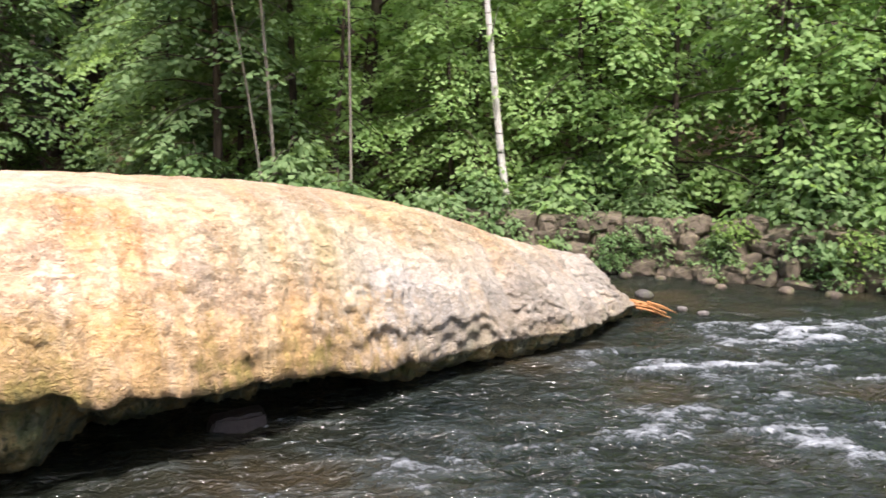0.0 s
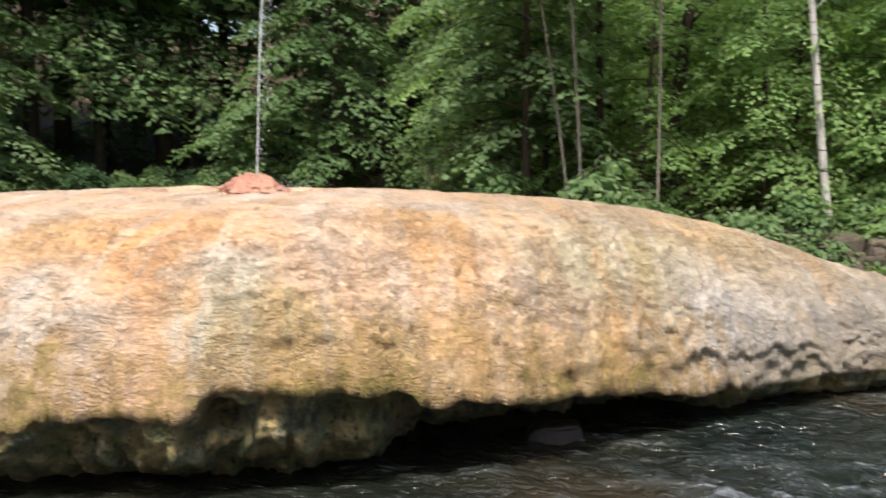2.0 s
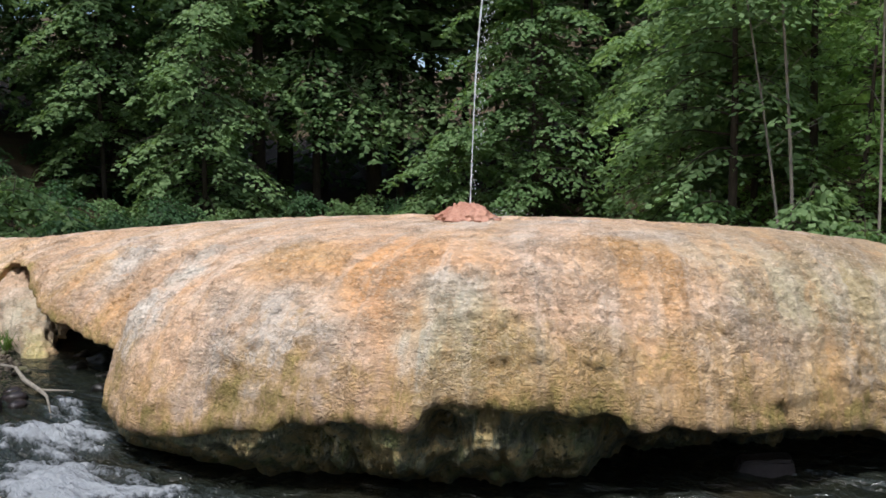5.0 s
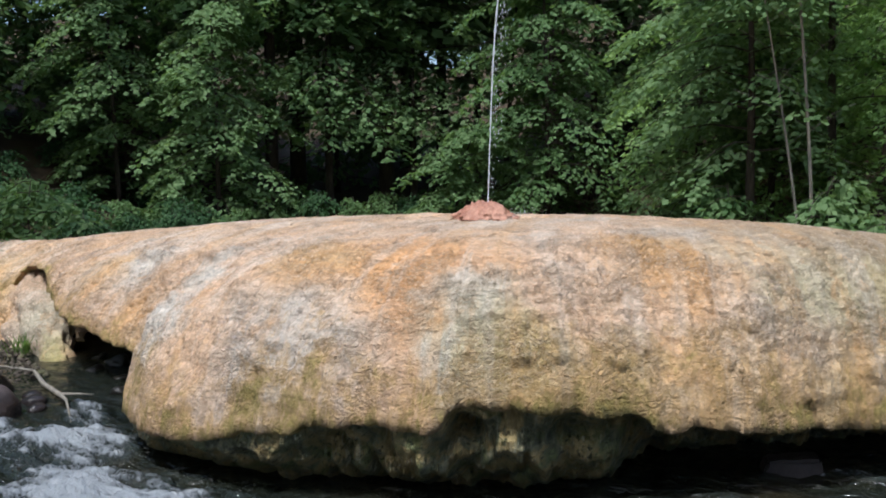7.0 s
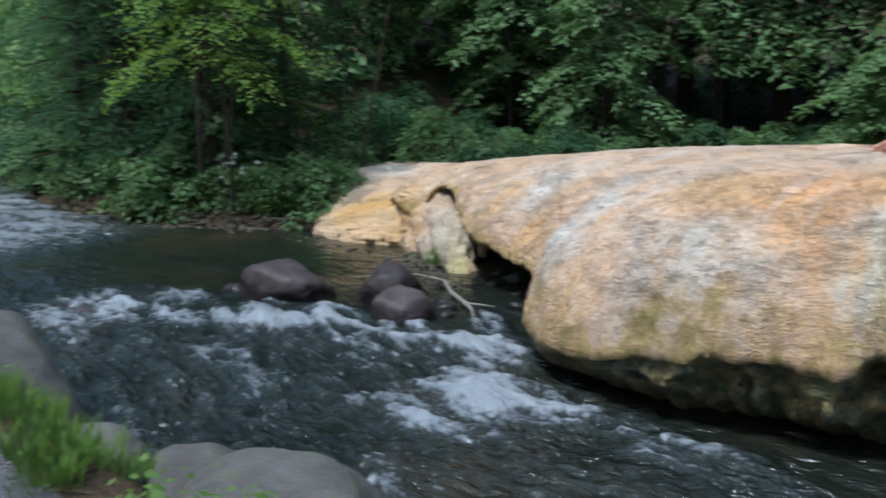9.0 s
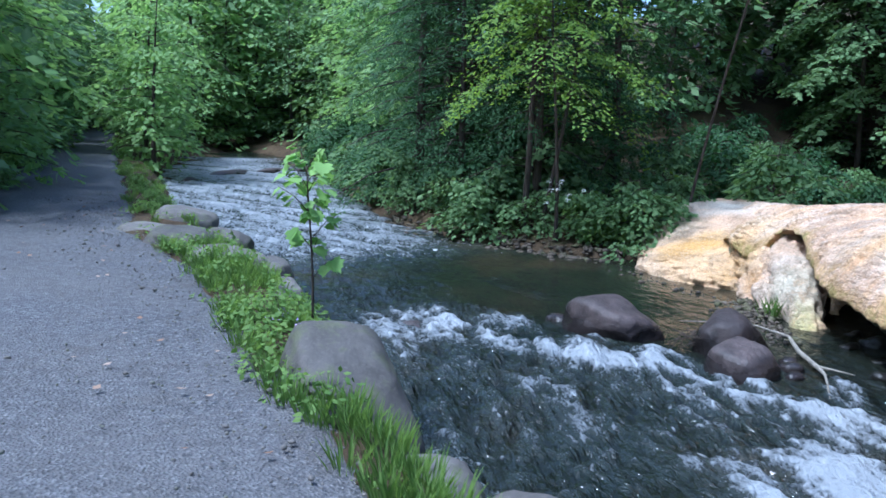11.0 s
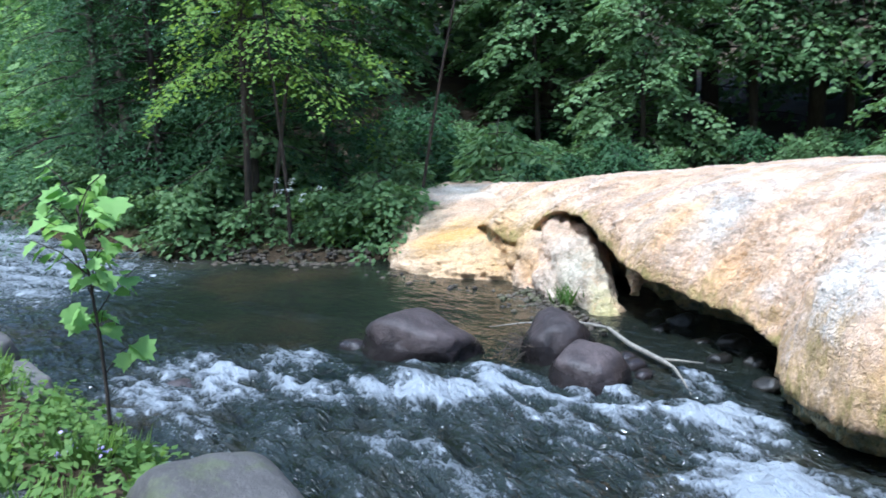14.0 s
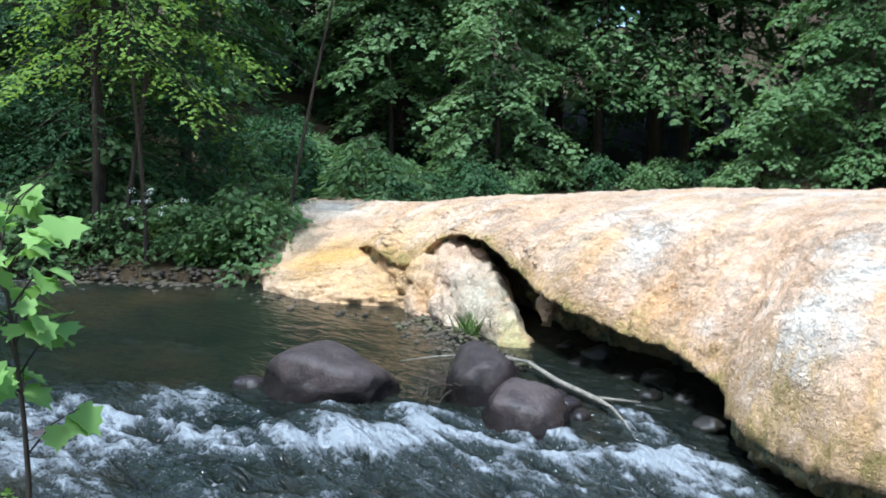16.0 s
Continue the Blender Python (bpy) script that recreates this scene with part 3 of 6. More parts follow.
def foam_sheen_at(x, y):
    f = np.zeros(np.shape(x))
    for pts, w, s in FOAM_SHEEN:
        f = np.maximum(f, smooth01(near_line(x, y, pts, w * 2.0) * 1.3) * s)
    return f


def build_water():
    xs = np.concatenate([spaced(-80, -9.4, -9.5, -9.4, 0.035, 1.09)[:-1], np.arange(-9.4, 0.0, 0.035), np.arange(0.0, 13.0, 0.06)])
    xs = np.concatenate([xs[xs < 13], 13 + np.cumsum(0.06 * 1.1 ** np.arange(1, 42))])
    xs = np.unique(np.round(xs, 4))
    ys = np.concatenate([spaced(-12, 8.8, 3.0, 8.8, 0.035, 1.1), np.arange(8.86, 12.0, 0.06), 12 + np.cumsum(0.06 * 1.1 ** np.arange(1, 46))])
    ys = np.unique(np.round(ys[(ys <= 8.8) | (ys > 8.85)], 4))
    gx, gy = np.meshgrid(xs, ys, indexing="ij")
    keep = (gy > near_edge(gx) - 1.0) & (gy < far_edge(gx) + 1.0)
    fo = foam_sheen_at(gx, gy)
    gz = level(gx, gy)
    for hx, hy, r, h in HUMPS:
        gz = gz + h * np.exp(-((gx - hx) ** 2 + (gy - hy) ** 2) / (r * r))
    u = gx * 1.05
    w = (gy - near_edge(gx)) * 0.9
    calm = smooth01((np.hypot((gx + 8.0) * 0.7, gy - 10.8) - 1.2) / 2.6)
    white = np.zeros(gx.shape)
    for i, j in zip(*np.nonzero(keep)):
        a, c = u[i, j], w[i, j]
        wave = noise.fractal(Vector((a * 1.2, c * 2.3, 0.0)), 0.8, 2.2, 4)
        chop = 1 - 2 * abs(noise.fractal(Vector((a * 2.6 + 0.4 * wave, c * 4.4, 3.0)), 0.8, 2.1, 3))
        gz[i, j] += (0.005 + 0.028 * calm[i, j] + 0.05 * fo[i, j]) * wave + (0.002 + 0.008 * calm[i, j] + 0.052 * fo[i, j]) * chop
        # near-even white upstream for reflected sky; past 2.5 ripple glints painted in
        white[i, j] = fo[i, j] * ((0.60 + 0.42 * wave + 0.34 * chop) if a > -11.5 else (0.86 + 0.14 * wave + 0.10 * chop)) + (0.24 * wave + 0.18 * chop + 0.05 if a > 2.5 else 0.09 * wave + 0.05 * chop) * calm[i, j]
    idx = -np.ones(keep.shape, int)
    idx[keep] = np.arange(keep.sum())
    faces = [(idx[i, j], idx[i + 1, j], idx[i + 1, j + 1], idx[i, j + 1]) for i in range(len(xs) - 1) for j in range(len(ys) - 1)
             if keep[i, j] and keep[i + 1, j] and keep[i + 1, j + 1] and keep[i, j + 1]]
    me = array_mesh("water", np.stack([gx, gy, gz], -1)[keep], faces)
    a = me.attributes.new("foam_sheen", "FLOAT", "POINT")
    a.data.foreach_set("value", white[keep].astype(np.float32))
    a = me.attributes.new("flow", "FLOAT_VECTOR", "POINT")
    a.data.foreach_set("vector", np.stack([u, w, calm + fo], -1)[keep].astype(np.float32).reshape(-1))
    tagged(link("water", me, WATER), "dark shallow creek water with white rapids and sky sheen painted in", "water", kind="structure")


build_ground()
build_path()
build_water()

# ---------------------------------------------------------------- the mineral mound
RIDGE_X = [-9.5, -6.65, -6, -5, -4, -2.8, -1, 0.5, 2, 3, 4, 4.7, 5.4, 6.15, 6.9, 7.7, 8.4, 8.75, 9.0]
RIDGE_Z = [1.02, 1.22, 1.33, 1.46, 1.57, 1.72, 1.85, 1.90, 1.90, 1.86, 1.80, 1.71, 1.57, 1.35, 1.12, 0.89, 0.76, 0.50, 0.20]
# the rim: x, y, height of the lip
RIM = [(9.0, 8.9, 0.12), (8.6, 8.35, 0.18), (7.1, 7.55, 0.24), (5.6, 7.2, 0.30), (4.75, 6.97, 0.33), (4.15, 6.8, 0.32), (3.9, 6.7, 0.36), (3.6, 6.58, 0.45), (3.0, 6.4, 0.50), (2.4, 6.2, 0.54), (2.0, 6.1, 0.60),
       (1.8, 6.06, 0.62), (1.66, 6.03, 0.57), (1.5, 6.0, 0.64), (1.35, 5.97, 0.73), (0.8, 5.92, 0.77), (0.4, 5.92, 0.79), (0.06, 5.95, 0.80), (-0.06, 5.96, 0.66), (-0.3, 6.0, 0.62), (-0.5, 6.05, 0.67), (-0.75, 6.11, 0.65), (-1.0, 6.18, 0.64),
       (-1.15, 6.23, 0.56), (-1.45, 6.35, 0.52), (-1.8, 6.52, 0.42), (-2.3, 6.8, 0.36),
       (-2.75, 7.35, 0.36), (-2.9, 7.9, 0.36), (-2.88, 8.4, 0.42), (-3.2, 8.85, 0.58), (-3.7, 9.3, 0.66), (-4.3, 9.8, 0.78), (-4.8, 10.5, 0.98),
       (-5.1, 11.15, 1.10), (-5.5, 11.7, 1.15), (-5.95, 12.2, 1.0), (-6.22, 12.36, 0.74), (-6.48, 12.45, 0.62), (-6.75, 12.6, 0.72), (-7.0, 12.9, 0.80), (-7.45, 13.6, 0.68), (-8.2, 14.6, 0.80), (-9.3, 16.0, 0.85), (-8.0, 17.5, 0.6), (-3.0, 16.5, 0.8),
       (2.0, 15.0, 0.8), (5.5, 12.8, 0.6), (8.0, 10.6, 0.3)]
SPINE = [(8.3, 8.95), (6.5, 9.0), (4.5, 9.2), (0.5, 9.65), (-2.0, 11.3), (-4.5, 13.0), (-7.5, 15.5)]


def closed_curve(points, n, front=0.0):
    """A smooth closed curve through points (Catmull-Rom), resampled; front: the share of the samples on the first 60 per cent of its length."""
    p = [Vector(q) for q in points]
    dense = []
    for i in range(len(p)):
        a, b, c, d = p[i - 1], p[i], p[(i + 1) % len(p)], p[(i + 2) % len(p)]
        for k in range(24):
            t = k / 24
            dense.append(0.5 * ((2 * b) + (c - a) * t + (2 * a - 5 * b + 4 * c - d) * t * t + (3 * b - a - 3 * c + d) * t ** 3))
    seg = np.array([(dense[(i + 1) % len(dense)] - q).length for i, q in enumerate(dense)])
    cum = np.concatenate([[0], np.cumsum(seg)])
    pts = np.array([tuple(q) for q in dense] + [tuple(dense[0])])
    s = np.linspace(0, 1, n, endpoint=False)
    if front:
        s = np.interp(s, [0, front, 1], [0, 0.6, 1])
    s = s * cum[-1]
    return np.stack([np.interp(s, cum, pts[:, k]) for k in range(3)], 1)


def spine_point(x, y):
    best, at = 1e9, None
    for (ax, ay), (bx, by) in zip(SPINE, SPINE[1:]):
        dx, dy = bx - ax, by - ay
        t = min(1, max(0, ((x - ax) * dx + (y - ay) * dy) / (dx * dx + dy * dy)))
        d = math.hypot(x - ax - t * dx, y - ay - t * dy)
        if d < best:
            best, at = d, (ax + t * dx, ay + t * dy)
    return at


def bell(x, at, width):
    return math.exp(-((x - at) / width) ** 2)


def build_mound():
    thing = new("tufa_mound")
    thing.location = (0.5, 9.5, 0)
    tagged(thing, "large ochre and cream mineral tufa mound standing in the creek", "rock mound")
    n = 1550
    rim = closed_curve(RIM, n, 0.87)
    near = np.concatenate([np.linspace(0, 0.5, 28), 0.5 + 1.6 * np.linspace(0.02, 1, 50)])
    share = [0.03, 0.08, 0.15, 0.24, 0.35, 0.5, 0.66, 0.82, 1.0, 1.05]
    under = [(0.95, -0.06), (0.60, -0.055), (0.36, -0.05), (0.20, -0.04), (0.10, -0.03), (0.03, -0.015)]
    spine = np.array([spine_point(x, y) for x, y, _ in rim])
    k = np.ones(61) / 61
    spine = np.stack([np.convolve(np.concatenate([spine[-30:, i], spine[:, i], spine[:30, i]]), k, "valid") for i in (0, 1)], 1)
    crust, verts_u, edge, run = [], [], [], []
    along = np.concatenate([[0], np.cumsum(np.hypot(*np.diff(rim[:, :2], axis=0).T))])
    ox, oy = thing.location.x, thing.location.y
    for i in range(n):
        x, y, zl = rim[i]
        front = 1.0 if y < 12 else 0.3
        rag = 0.05 * fbm(x * 2.2, y * 2.2, 0.0, 4) + 0.03 * fbm(x * 5, y * 5, 2.0, 3) + 0.008 * fbm(x * 18, y * 18, 2.0, 2)
        jag = 0.05 * fbm(x * 5, y * 5, 9.0, 4) * front
        sx, sy = spine[i]
        L = math.hypot(sx - x, sy - y) + 1e-6
        ux, uy = (sx - x) / L, (sy - y) / L
        fringe = (bell(x, -0.95, 0.4) + 0.4 * bell(x, 0.4, 0.4)) * (1 if y < 7 else 0)
        zl += rag * 0.75 * front - 0.05 * fringe * max(0, fbm(along[i] * 14, 4.0, 1.0, 2))
        x, y = x - ux * jag, y - uy * jag
        for d, dz in under:
            z = zl + dz * (0.7 + 0.9 * abs(fbm(x * 4, y * 4, dz * 9, 3)))
            d = min(d, 0.45 * L)
            crust.append((x + ux * d - ox, y + uy * d - oy, z))
            edge.append(1.0)
            run.append((along[i], 0.0, 0.0))
        nd = [q for q in near * min(1, 0.55 * L / 2.1)]
        ds = nd + [nd[-1] + (L - nd[-1]) * q for q in share]
        for d in ds:
            px, py = x + ux * d, y + uy * d
            zt = max(zl + 0.02, float(np.interp(px, RIDGE_X, RIDGE_Z)))
            if uy < 0 and y > 10:
                zt = max(zl * 0.6, zt - 0.06 * max(0, L - d))
            soft = bell(x, -3.2, 0.8) * (1 if 7.5 < y < 10.5 else 0)
            steep = 0.42 + 0.1 * min(1, max(0, (px - 3) / 3)) + 0.35 * soft + 1.3 * min(1, max(0, (-7.0 - x) / 0.6))
            z = zl + (zt - zl) * (1 - math.exp(-((d / steep) ** 0.85)))
            z += (zt - z) * float(smooth01((d / L - 0.45) / 0.5))
            z -= 0.08 if d > L * 1.001 else 0
            slope = math.exp(-d / 0.7)
            flat = min(1, max(0.25, 1.5 - d / 1.6))
            lump = 0.06 * fbm(px * 1.1, py * 1.1, z * 1.3, 4) * flat + 0.035 * fbm(px * 2.7, py * 2.7, z * 3, 3) * flat
            flake = (0.030 * fbm(px * 6, py * 6, z * 9, 3) + 0.030 * fbm(px * 15, py * 15, z * 22, 3)) * flat * (0.55 + 0.9 * max(0, fbm(px * 0.9, py * 0.9, 4.0, 3) + 0.25))
            pit = -0.05 * max(0, fbm(px * 3.5, py * 3.5, z * 5 + 7, 3) - 0.42) - 0.10 * max(0, fbm(px * 5, py * 5, z * 14 + 7, 3) - 0.38) * (0.3 + bell(px, -0.5, 0.9) + bell(px, 1.8, 0.6)) * min(1, max(0, (d - 0.25) / 0.3))
            loose = float(smooth01((fbm(px * 0.8, py * 0.8, z * 0.8 + 3, 3) + 0.12) / 0.3))
            scab = 1.7 * (0.024 * float(smooth01((fbm(px * 4.5, py * 4.5, z * 8 + 2, 4) - 0.02) / 0.07)) + 0.016 * float(smooth01((fbm(px * 10, py * 10, z * 19 + 5, 3) - 0.05) / 0.08))) * (0.2 + 0.8 * loose) * flat * min(1, d / 0.15)
            flute = 0.014 * fbm(px * 8 - py * 3, 0.0, z * 2.0, 3) * math.exp(-d / 0.25)
            # plates that overhang the crust below them
            zc = 0.60 + 0.2 * fbm(px * 1.8, 3.0, 0.0, 4) + 0.03 * fbm(px * 6, z * 3, 1.0, 3) - 0.05 * (px - 4.5)
            plate = 0.075 * (bell(px, 4.7, 1.3) + 0.6 * bell(px, 2.6, 0.45)) * min(1, max(0, (z - zc) / 0.03)) * max(0, 1 - (z - zc) / 0.8)
            zc = 0.44 + 0.2 * fbm(px * 2.3, 8.0, 0.0, 4) + 0.03 * fbm(px * 7, z * 3, 5.0, 3) - 0.04 * (px - 4.5)
            plate += 0.06 * bell(px, 5.2, 1.6) * min(1, max(0, (z - zc) / 0.03)) * max(0, 1 - (z - zc) / 0.5)
            out = lump * min(1, d / 0.2 + 0.3) + flake * 0.6 + flute + plate + pit + scab
            out *= min(1, 0.25 + d / 0.3) if x > 8 else 1
            up = 1 - slope
            crust.append((px - ux * out * slope - ox, py - uy * out * slope - oy, z + out * up))
            edge.append(math.exp(-d / 0.3))
            run.append((along[i], d, 0.0))
    nv = len(crust) // n
    me = array_mesh("crust", crust, grid_faces(n, nv, True))
    a = me.attributes.new("rim", "FLOAT", "POINT")
    a.data.foreach_set("value", np.array(edge, np.float32))
    a = me.attributes.new("run", "FLOAT_VECTOR", "POINT")
    a.data.foreach_set("vector", np.array(run, np.float32).reshape(-1))
    link("crust", me, TUFA, thing)
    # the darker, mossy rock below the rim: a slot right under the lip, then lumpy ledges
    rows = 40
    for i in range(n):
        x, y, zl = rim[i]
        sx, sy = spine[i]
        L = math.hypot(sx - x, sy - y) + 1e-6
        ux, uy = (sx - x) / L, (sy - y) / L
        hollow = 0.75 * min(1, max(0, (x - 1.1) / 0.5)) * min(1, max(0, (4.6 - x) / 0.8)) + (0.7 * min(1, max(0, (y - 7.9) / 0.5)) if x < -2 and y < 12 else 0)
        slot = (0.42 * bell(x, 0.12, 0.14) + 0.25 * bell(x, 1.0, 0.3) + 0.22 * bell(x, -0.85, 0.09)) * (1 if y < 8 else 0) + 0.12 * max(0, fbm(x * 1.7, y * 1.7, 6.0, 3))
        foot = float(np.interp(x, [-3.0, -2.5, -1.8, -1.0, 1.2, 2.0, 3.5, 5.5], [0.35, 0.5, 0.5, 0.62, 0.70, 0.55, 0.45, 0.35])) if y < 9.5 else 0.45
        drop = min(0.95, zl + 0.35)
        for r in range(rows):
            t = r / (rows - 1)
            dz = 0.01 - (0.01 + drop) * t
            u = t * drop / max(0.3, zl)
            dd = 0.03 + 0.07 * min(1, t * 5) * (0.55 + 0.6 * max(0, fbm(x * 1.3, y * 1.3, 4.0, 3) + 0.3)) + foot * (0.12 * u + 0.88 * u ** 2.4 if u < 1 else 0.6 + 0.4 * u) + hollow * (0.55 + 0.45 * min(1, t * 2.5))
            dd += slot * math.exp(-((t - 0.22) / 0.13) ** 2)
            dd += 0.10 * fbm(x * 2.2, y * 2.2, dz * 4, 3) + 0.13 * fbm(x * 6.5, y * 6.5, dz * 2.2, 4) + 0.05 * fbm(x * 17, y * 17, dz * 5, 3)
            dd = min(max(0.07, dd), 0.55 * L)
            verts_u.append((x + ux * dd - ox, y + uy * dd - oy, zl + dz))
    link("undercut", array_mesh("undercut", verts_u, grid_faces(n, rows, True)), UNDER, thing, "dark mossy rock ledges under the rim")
    return thing


mound = build_mound()


def build_vent():
    bm = bmesh.new()
    bmesh.ops.create_icosphere(bm, subdivisions=5, radius=1.0)
    for v in bm.verts:
        p = v.co.copy()
        r = math.hypot(p.x, p.y)
        z = 0.19 * (1 - r ** 2.2) if p.z > 0 else -0.15
        k = 1 + 0.22 * fbm(p.x * 2.5, p.y * 2.5, p.z * 2, 4) + 0.12 * fbm(p.x * 7, p.y * 7, p.z * 5, 3)
        v.co = (p.x * 0.36 * k, p.y * 0.36 * k, z * (1 + 0.3 * fbm(p.x * 5, p.y * 5, 1, 3) + 0.25 * fbm(p.x * 12, p.y * 12, 4, 3)))
    ob = part("vent_cone", bm, VENT)
    ob.location = (0.46, 9.6, 1.88)
    ob.parent = mound
    ob.matrix_parent_inverse = Matrix.Translation((-0.5, -9.5, 0))
    ob["label"] = "reddish rough mineral cone round the vent"


build_vent()


def build_fan():
    """The low apron of crust that slopes from the mound's end down to the pool."""
    front = np.array([(-8.97, 13.6), (-8.75, 13.15), (-8.3, 12.4), (-7.6, 12.05), (-7.1, 11.98), (-6.5, 11.95), (-5.95, 11.85), (-5.4, 11.42), (-4.9, 10.95), (-4.6, 10.6)])
    back = np.array([(-9.35, 17.2), (-9.0, 17.4), (-8.2, 17.3), (-7.3, 16.6), (-6.6, 15.5), (-6.2, 14.6), (-5.9, 13.8), (-5.6, 13.2), (-5.2, 12.4), (-5.0, 11.9)])
    n, m = 300, 150
    t = np.linspace(0, 9, n)
    w0 = np.stack([np.interp(t, range(10), front[:, k]) for k in (0, 1)], 1)
    w1 = np.stack([np.interp(t, range(10), back[:, k]) for k in (0, 1)], 1)
    k9 = np.ones(25) / 25
    w0 = np.stack([np.convolve(np.pad(w0[:, k], 12, "edge"), k9, "valid") for k in (0, 1)], 1)
    verts = []
    for i in range(n):
        L = math.dist(w0[i], w1[i])
        for j in range(m):
            v = (j / (m - 1)) ** 1.5
            d = v * L
            x, y = w0[i] + (w1[i] - w0[i]) * v
            z = float(np.interp(d * (1 + 0.85 * math.exp(-i / 45)), [0, 0.04, 0.12, 0.5, 1.0, 2.0, 3.0, 3.6, 5], [-0.15, 0.12, 0.25, 0.38, 0.53, 0.80, 0.99, 1.03, 1.04]))
            z -= 0.7 * (1 - float(smooth01(i / 5)))
            low = math.exp(-d / 0.9)
            step = fbm(x * 1.4, y * 1.4 + z * 3, 2.0, 4)
            shelf = 0.07 * min(1, max(0, (0.30 + 0.12 * fbm(x * 2.0, 1.0, 3.0, 3) - z) / -0.03)) * math.exp(-max(0, z - 0.3) / 0.12)
            a = (0.05 * step + 0.05 * fbm(x * 4, y * 4, z * 9, 4)) * (0.25 + low) + 0.012 * fbm(x * 14, y * 14, z * 22, 3) + shelf * 0.6
            ux, uy = (w0[i] - w1[i]) / L
            verts.append((x - 0.5 + ux * a * 1.2, y - 9.5 + uy * a * 1.2, z + a * 0.45))
    me = array_mesh("fan_lobe", verts, grid_faces(n, m))
    link("fan_lobe", me, TUFA, mound, "low cream apron of crust with an ochre patch sloping into the pool")


build_fan()


def tongue(name, pts, radii, seed, label, material, relief=1.0):
    """A dripping tongue of crust along points, rough all over."""
    n, sides = 90, 96
    p = np.array(pts, float)
    t = np.linspace(0, len(p) - 1, n)
    c = np.stack([np.interp(t, range(len(p)), p[:, k]) for k in range(3)], 1)
    k = np.ones(7) / 7
    c = np.stack([np.convolve(np.pad(c[:, q], 3, "edge"), k, "valid") for q in range(3)], 1)
    r = np.convolve(np.pad(np.interp(t, range(len(p)), radii), 3, "edge"), k, "valid")
    verts = []
    for q in range(n):
        a = Vector(c[min(q + 1, n - 1)]) - Vector(c[max(q - 1, 0)])
        a.normalize()
        u = a.orthogonal().normalized()
        w = a.cross(u)
        for m in range(sides):
            g = 2 * math.pi * m / sides
            d = u * math.cos(g) + w * math.sin(g)
            b2 = Vector(c[q]) + d * r[q]
            k2 = 0.15 * fbm(b2.x * 2.6, b2.y * 2.6, b2.z * 2 + seed, 4) + 0.09 * fbm(b2.x * 7, b2.y * 7, b2.z * 3 + seed, 4) + 0.03 * fbm(b2.x * 20, b2.y * 20, b2.z * 12 + seed, 3)
            b2 = b2 + d * k2 * relief
            verts.append((b2.x - 0.5, b2.y - 9.5, b2.z))
    rows = np.array(verts).reshape(n, sides, 3).transpose(1, 0, 2).reshape(-1, 3)
    return link(name, array_mesh(name, rows, grid_faces(sides, n, True)), material, mound, label)


tongue("drip_lobe", [(-6.0, 12.9, 0.86), (-5.75, 12.4, 0.80), (-5.5, 11.85, 0.62), (-5.2, 11.3, 0.42), (-4.95, 10.85, 0.24), (-4.72, 10.5, 0.04), (-4.6, 10.3, -0.15)], [0.16, 0.27, 0.34, 0.33, 0.26, 0.18, 0.08], 3, "pale dripping ridge of crust under the rim", TUFA, 0.6)
tongue("drip_lobe", [(-6.15, 12.75, 0.66), (-5.95, 12.25, 0.52), (-5.65, 11.75, 0.32), (-5.35, 11.3, 0.12), (-5.2, 11.1, -0.1)], [0.22, 0.32, 0.32, 0.26, 0.14], 31, "lumpy cream crust below the hole", TUFA, 0.6)
tongue("drip_lobe", [(-6.7, 13.0, 0.50), (-6.35, 12.5, 0.36), (-6.0, 12.05, 0.16), (-5.75, 11.7, -0.08)], [0.2, 0.28, 0.28, 0.2], 8, "cream dripping crust merging into the low fan", TUFA)
tongue("drip_lobe", [(-4.55, 11.3, 0.95), (-4.45, 10.75, 0.72), (-4.42, 10.5, 0.52), (-4.42, 10.42, 0.40)], [0.16, 0.13, 0.08, 0.03], 12, "short yellowish drip under the rim", TUFA)

# ---------------------------------------------------------------- boulders in the creek and along the path
def boulder(x, y, z, size, turn, seed, material, name, label, category, group="", rough=0.25, subdiv=4, tilt=0, square=0.95):
    ob = part(name, rock_bm(size, seed, rough, subdiv, 0.1, square), material)
    ob.matrix_world = pose(x, y, z, 0, 0, turn) @ pose(0, 0, 0, 0, tilt, 0)
    return tagged(ob, label, category, group)


def faced_rock(size, faces, seed, sharp=9, rough=0.05, subdiv=5):
    """A boulder bounded by worn faces: directions with distances, the edges between them rounded."""
    bm = bmesh.new()
    bmesh.ops.create_icosphere(bm, subdivisions=subdiv, radius=1.0)
    o = Vector((seed * 7.3, seed * 3.1, seed * 1.7))
    planes = [(Vector(n).normalized(), h) for *n, h in faces]
    for v in bm.verts:
        d = v.co.normalized()
        r = sum(max(0.0, n.dot(d) / h) ** sharp for n, h in planes) ** (-1 / sharp)
        p = d * r
        p *= 1 + rough * noise.fractal(p * 1.6 + o, 0.9, 2.0, 3) + 0.25 * rough * noise.fractal(p * 8 + o, 0.7, 2.0, 3)
        v.co = Vector((p.x * size[0], p.y * size[1], p.z * size[2]))
    return bm


def place_rock(name, bm, material, m, label, category, group):
    ob = part(name, bm, material)
    ob.matrix_world = m
    return tagged(ob, label, category, group)


